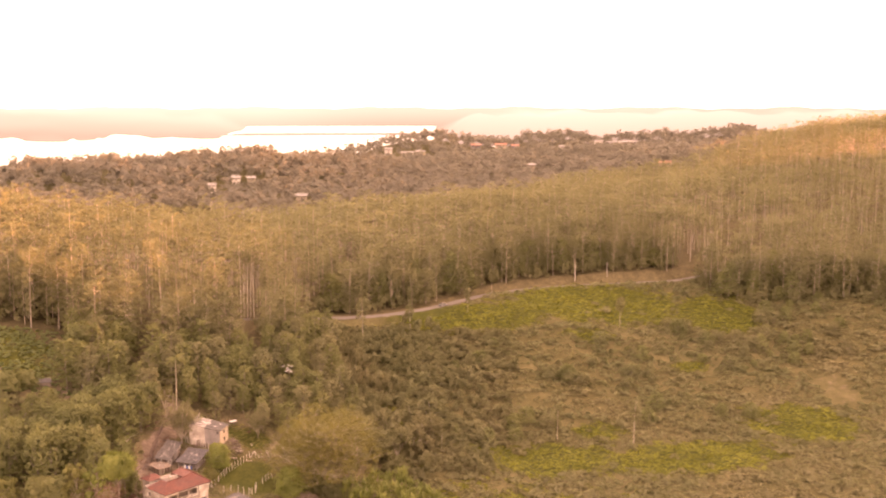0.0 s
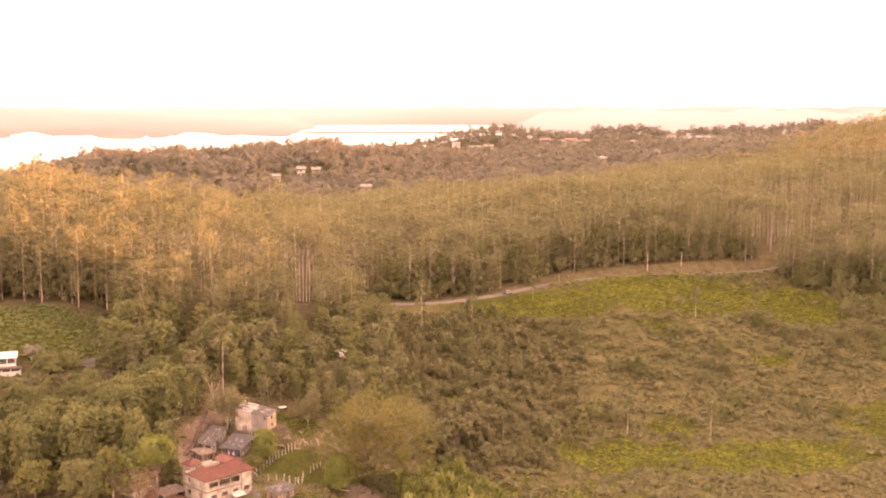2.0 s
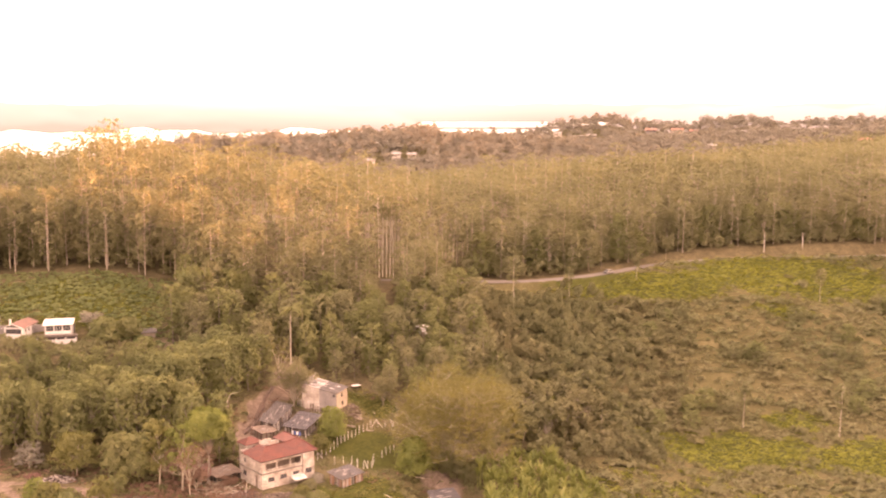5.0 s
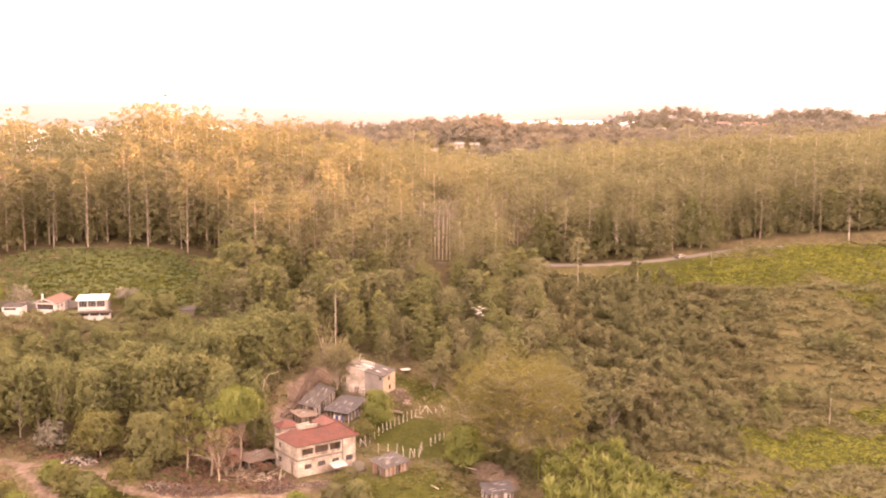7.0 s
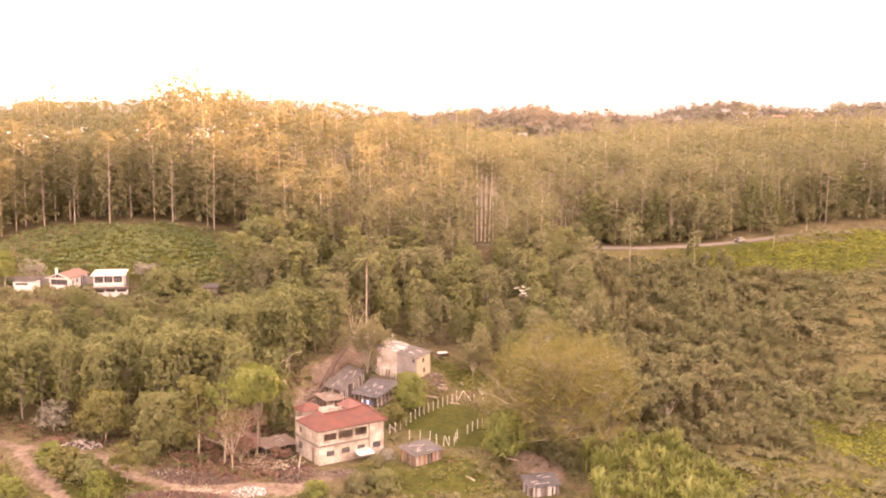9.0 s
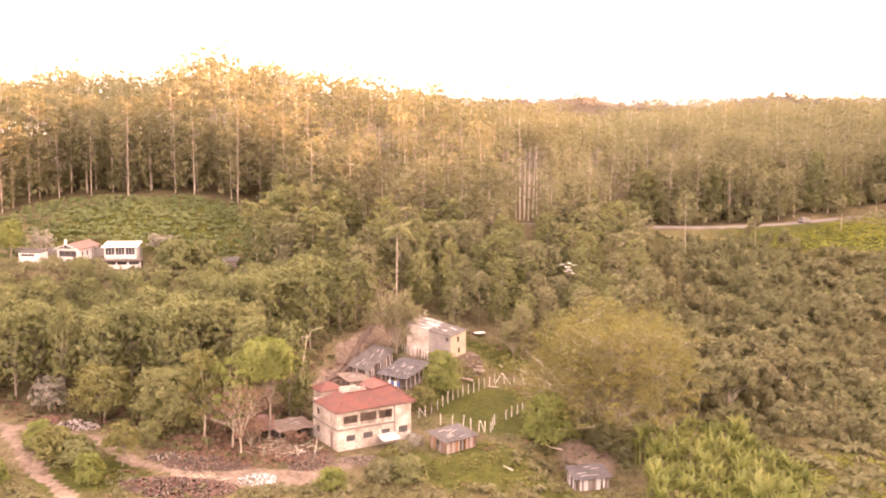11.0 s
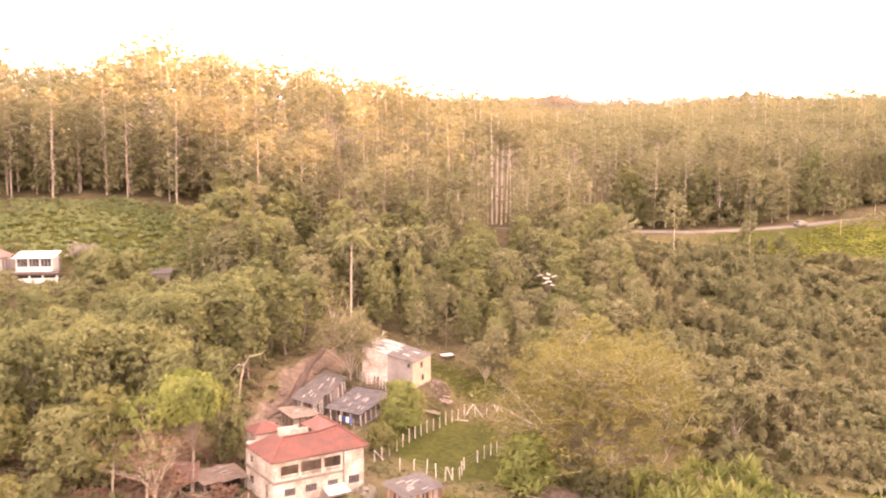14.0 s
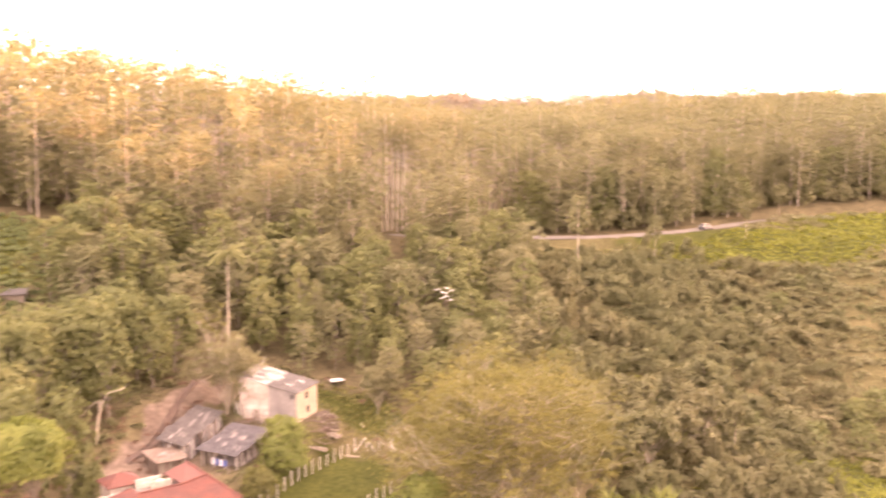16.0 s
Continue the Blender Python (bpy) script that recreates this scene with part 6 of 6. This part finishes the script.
# ---- poles, car, rubble, logs ----
def utility_pole(x, y, z, hgt):
    top = empty("utility_pole", pose(x, y, z), "pale concrete utility pole beside the road", "utility pole", "poles along the road")
    part("pole", stick(bmesh.new(), (0, 0, -1), (0, 0, hgt), 0.17, 0.11, 10), POST, top)
    part("crossarm", boxes((-0.9, 0.9, -0.06, 0.06, hgt - 0.8, hgt - 0.68), bevel=0.01), PLANK, top)
    for i in (-0.8, -0.3, 0.3, 0.8):
        part("insulator", stick(bmesh.new(), (i, 0, hgt - 0.68), (i, 0, hgt - 0.5), 0.05, 0.03), WHITE, top)


for px, py in ((169, 184.5), (184.5, 185)):
    utility_pole(px, py, float(road_z(np.array(px), py)) - 0.2, 9.0)


def car(x, y, z, turn):
    top = empty("car", pose(x, y, z, 0, 0, turn), "small grey car parked on the roadside", "car")
    bm = bmesh.new()
    side = [(-2.0, 0.3), (2.0, 0.3), (2.05, 0.7), (1.2, 0.85), (0.75, 1.38), (-1.1, 1.42), (-1.75, 0.9), (-2.05, 0.85)]
    lft = [bm.verts.new((p[0], -0.8 if p[1] < 1 else -0.62, p[1])) for p in side]
    rgt = [bm.verts.new((p[0], 0.8 if p[1] < 1 else 0.62, p[1])) for p in side]
    bm.faces.new(lft), bm.faces.new(rgt[::-1])
    for i in range(len(side)):
        j = (i + 1) % len(side)
        bm.faces.new((lft[i], rgt[i], rgt[j], lft[j]))
    bmesh.ops.bevel(bm, geom=bm.edges[:], offset=0.05, segments=2, affect="EDGES")
    part("body", bm, CARPAINT, top)
    for s in (-1, 1):
        part("side_window", boxes((-1.0, 0.62, s * 0.70 - 0.03, s * 0.70 + 0.03, 0.95, 1.3)), GLASS, top)
        for wx in (-1.25, 1.25):
            wh = part("wheel", stick(bmesh.new(), (wx, s * 0.66, 0.31), (wx, s * 0.84, 0.31), 0.31, sides=16), TYRE, top)
            part("rim", stick(bmesh.new(), (wx, s * 0.845, 0.31), (wx, s * 0.855, 0.31), 0.18, sides=12), TIN, wh)
        part("headlight", boxes((1.98, 2.06, s * 0.6 - 0.15, s * 0.6 + 0.15, 0.58, 0.72), bevel=0.02), WHITE, top)
    for x0, x1, z0, z1 in ((0.78, 1.18, 0.9, 1.34), (-1.72, -1.16, 0.95, 1.36)):
        bm = bmesh.new()
        a, b = (x1, z0), (x0, z1)
        if x0 < 0:
            a, b = (x0, z0), (x1, z1)
        slab(bm, [(a[0], -0.55, a[1] + 0.03), (a[0], 0.55, a[1] + 0.03), (b[0], 0.5, b[1] + 0.03), (b[0], -0.5, b[1] + 0.03)], 0.03)
        part("windscreen", bm, GLASS, top)


car(98.5, 148.0, float(road_z(np.array(98.5), 0)) + 0.12, 38)


def stones(name, x, y, rx, ry, high, count, size, mats, label):
    """A heap of broken lumps, joined."""
    vs, fs, ms = [], [], []
    cube = np.array([(a, b, c) for a in (-1, 1) for b in (-1, 1) for c in (-1, 1)], float)
    cf = np.array([(0, 1, 3, 2), (4, 6, 7, 5), (0, 4, 5, 1), (2, 3, 7, 6), (0, 2, 6, 4), (1, 5, 7, 3)])
    for i in range(count):
        r, a = math.sqrt(rng.uniform()), rng.uniform(0, 6.28)
        px, py = x + rx * r * math.cos(a), y + ry * r * math.sin(a)
        pz = float(height(px, py)) + high * (1 - r * r) * rng.uniform(0.3, 1.0)
        s = size * rng.uniform(0.4, 1.4) * np.array([rng.uniform(0.5, 1.3), rng.uniform(0.4, 1), rng.uniform(0.3, 0.8)])
        q = np.array(Euler(rng.uniform(0, 6.28, 3)).to_matrix())
        vs.append((cube * (1 + rng.normal(0, 0.16, cube.shape)) * s) @ q.T + (px, py, pz))
        fs.append(cf + 8 * i)
        ms.append(np.full(6, rng.integers(0, len(mats))))
    ob = new(name, quads(name, np.concatenate(vs), np.concatenate(fs), np.concatenate(ms), mats))
    return tagged(ob, label, "rubble", kind="stuff")


stones("rubble_heap", -27.8, -10.0, 6.5, 2.2, 0.55, 2000, 0.10, [STONE, BRICKRED, DRAIN, STONE, PLANK], "long heap of broken bricks and stones")
stones("rubble_heap", -13.8, -8.6, 3.6, 3.0, 0.6, 1200, 0.105, [STONE, BRICKRED, PLANK, DRAIN], "rubble heap at the corner of the house")
stones("rubble_heap", -29.8, -17.4, 8.0, 3.2, 1.3, 3000, 0.12, [BRICKRED, STONE, PLANK, BRICKRED, DRAIN], "reddish rubble heap beside the track")
stones("white_debris", -19.9, -14.5, 2.7, 1.9, 0.5, 1000, 0.09, [PALESTONE, STONE, PALESTONE, WHITE], "scattered pale debris on the yard")
stones("rubble_heap", -33.5, -8.2, 3.5, 1.6, 0.4, 260, 0.15, [STONE, DRAIN, PALESTONE], "low stony heap beside the track")
stones("rock_pile", -49.6, -0.6, 3.4, 1.3, 1.1, 520, 0.24, [PALESTONE, STONE], "pile of pale rocks beside the track")
stones("rubble_heap", -55.2, 2.8, 1.6, 1.0, 0.5, 50, 0.3, [BRICKRED], "small heap of red bricks")
stones("yard_debris", 8.4, 32.4, 1.8, 3.4, 0.35, 260, 0.12, [PLANK, BARK, DRAIN, DRAIN], "scattered boards and stones beside the outbuilding")
stones("yard_debris", -9.5, 11.8, 5.0, 2.6, 0.4, 140, 0.22, [STONE, BRICKRED, PALEPLANK], "scattered rubble behind the house")
stones("yard_debris", -5.5, -9.0, 4.5, 1.2, 0.4, 300, 0.14, [STONE, PLANK, BARK, DRAIN], "boards and debris along the house front")


def boards(x, y, turn, ln, k):
    """A stack of dark boards leaning down the slope."""
    top = empty("board_stack", pose(x, y, float(height(x, y)) + 0.25, 0, 0, turn) @ pose(0, 0, 0, 0, 14, 0), "stack of dark boards lying down a bank", "boards")
    for i in range(k):
        part("board", boxes((-ln / 2 + rng.uniform(-0.3, 0.3), ln / 2, 0.5 * i, 0.5 * i + 0.28, -0.03, 0.05 + 0.05 * (i % 2))), PLANK if i % 2 else BARK, top)


boards(6.3, 26.3, -3, 4.6, 3)
boards(8.6, 29.6, -25, 3.0, 3)


def log(x, y, turn, ln, r, label):
    z = float(height(x, y)) + r * 0.8
    ob = part("log", stick(bmesh.new(), (-ln / 2, 0, 0), (ln / 2, 0, 0.1), r, r * 0.8, 8), PALEBARK)
    ob.matrix_basis = pose(x, y, z, 0, 0, turn)
    tagged(ob, label, "log", "fallen logs")


for a in ((8.9, 30.8, -30, 2.6, 0.1), (11.5, 28.5, -20, 2.5, 0.1), (13.2, 37.5, 100, 1.8, 0.14), (13.4, -9.0, 125, 3.4, 0.1), (20.5, 6.2, 150, 4.0, 0.12), (-13.2, -5.0, 60, 2.4, 0.08)):
    log(*a, "fallen pale trunk lying on the grass")


def prop(x, y, hgt, lean):
    ob = part("pole", stick(bmesh.new(), (0, 0, -0.3), (lean, 0, hgt), 0.12, 0.07, 7), PALEBARK)
    ob.matrix_basis = pose(x, y, float(height(x, y)))
    tagged(ob, "bare pale pole standing at the wood's edge", "pole")


prop(-13.4, -7.2, 2.6, 0.5)


def brush_pile(x, y, rx, ry, k, ln, material, label):
    """Loose sticks and broken boards thrown in a heap."""
    bm = bmesh.new()
    for _ in range(k):
        px, py, a = x + rng.normal(0, rx * 0.5), y + rng.normal(0, ry * 0.5), rng.uniform(0, 6.28)
        up = float(height(px, py)) + rng.uniform(0.05, 0.7)
        half = rng.uniform(0.3, 0.5) * ln * Vector((math.cos(a), math.sin(a), rng.uniform(-0.35, 0.35)))
        stick(bm, Vector((px, py, up)) - half, Vector((px, py, up)) + half, rng.uniform(0.03, 0.07), 0.02, 4)
    tagged(part("brush_pile", bm, material), label, "brush pile", kind="stuff")


brush_pile(-16.2, -6.4, 4.0, 2.2, 60, 2.4, PALEBARK, "pale sticks and broken boards heaped beside the house")
brush_pile(-8.0, -10.2, 5.0, 1.4, 50, 2.0, PLANK, "brown sticks and boards along the house front")
brush_pile(-19.5, -3.6, 3.4, 2.6, 60, 3.0, TWIG, "fallen branches over a collapsed shed")
brush_pile(-27.5, -14.6, 5.0, 1.4, 50, 1.8, TWIG, "thin dry branches on a rubble heap")
# added boards stand in for the dark, shaded ground behind the posts
brush_pile(-0.6, 30.5, 4.6, 1.2, 60, 2.2, PLANK, "dark boards and poles added to darken the strip along the pale outbuilding")
brush_pile(7.6, 30.5, 2.0, 3.2, 40, 2.4, PLANK, "dark boards scattered beside the pale outbuilding")
brush_pile(-12.5, 14.0, 4.0, 2.0, 40, 2.2, PLANK, "boards and poles stacked behind the house")


def garden_table():
    x, y = 9.3, 50.0
    z = float(height(x, y))
    top = empty("table", pose(x, y, z, 0, 0, 20), "white garden table on the grass", "table")
    part("tabletop", boxes((-1.05, 1.05, -0.8, 0.8, 0.72, 0.78), bevel=0.02), WHITE, top)
    for sx in (-1.1, 1.1):
        for sy in (-0.5, 0.5):
            part("leg", boxes((sx - 0.04, sx + 0.04, sy - 0.04, sy + 0.04, -0.2, 0.72)), PLANK, top)


garden_table()


def tent_sheets():
    x, y = 26.0, 68.6
    z = float(height(x, y))
    top = empty("white_shelter", pose(x, y, z, 0, 0, 8), "broken white shelter roof above the trees", "shelter")
    for px, py, zz, ln, tilt in ((-0.6, -0.6, 10.1, 1.1, 0.1), (1.0, -0.8, 10.5, 0.8, -0.25), (0.3, -1.4, 9.8, 1.3, -0.2), (1.9, -1.2, 9.9, 0.9, 0.25), (0.7, -2.0, 9.3, 1.1, -0.2), (0.0, -2.3, 8.9, 0.9, 0.2), (1.4, -2.5, 8.7, 0.8, -0.15)):
        roof_sheet("sheet", [(px, py - 0.08, zz - 0.06), (px + ln, py - 0.14, zz - 0.08 + tilt), (px + ln + 0.1, py + 0.04, zz + 0.0 + tilt), (px + 0.15, py + 0.08, zz + 0.03)], 0.03, SHEET, top)
    part("frame", boxes((1.2, 1.32, -2.7, -0.4, 8.2, 8.32), (1.2, 1.32, -0.52, -0.4, -0.5, 9.9), (1.2, 1.32, -2.7, -2.58, -0.5, 8.4)), PLANK, top)


tent_sheets()


# ---- far houses on the hills ----
def far_house(x, y, z, turn, L, W, H, wall_m, roof_m, label):
    top = empty("house", pose(x, y, z, 0, 0, turn), label, "house", "houses on the far hill")
    holes = [(L * 0.12, L * 0.32, H * 0.45, H * 0.8), (L * 0.42, L * 0.58, 0.0, H * 0.75), (L * 0.68, L * 0.88, H * 0.45, H * 0.8)]
    part("wall", wall_mesh(L, H, 0.3, holes), wall_m, top)
    for d in ((0, 0.3, 0.3, W, -8, H), (L - 0.3, L, 0.3, W, -8, H), (0.3, L - 0.3, W - 0.3, W, -8, H), (0, L, 0, 0.3, -8, -0.004)):
        part("wall", boxes(d), wall_m, top)
    for x0, x1, z0, z1 in holes[::2]:
        window(top, pose(x0, 0.1, z0), x1 - x0, z1 - z0, 1, wall_m)
    part("door", boxes((holes[1][0], holes[1][1], 0.12, 0.2, 0, holes[1][3])), PLANK, top)
    part("ceiling", boxes((0.3, L - 0.3, 0.3, W - 0.3, H - 0.2, H - 0.05)), wall_m, top)
    roof_sheet("roof_slope", [(-0.6, -0.6, H), (L + 0.6, -0.6, H), (L + 0.6, W / 2, H + 1.6), (-0.6, W / 2, H + 1.6)], 0.2, roof_m, top)
    roof_sheet("roof_slope", [(-0.6, W / 2, H + 1.61), (L + 0.6, W / 2, H + 1.61), (L + 0.6, W + 0.6, H), (-0.6, W + 0.6, H)], 0.2, roof_m, top)


for fx, fy, fl, kind in FAR_HOUSES:
    far_house(fx - fl / 2, fy, float(height(fx, fy)) + 5.0, -math.degrees(math.atan2(fx, fy + 250)) * 0.8, fl * 0.75, 5.6, 3.4 if fl > 11 else 2.6, (CREAM, POST, GREYW, CREAM)[kind], (TILE2, FIBRE_LIGHT, TILE2, FIBRE_LIGHT)[kind], "pale house among trees on a far hillside")
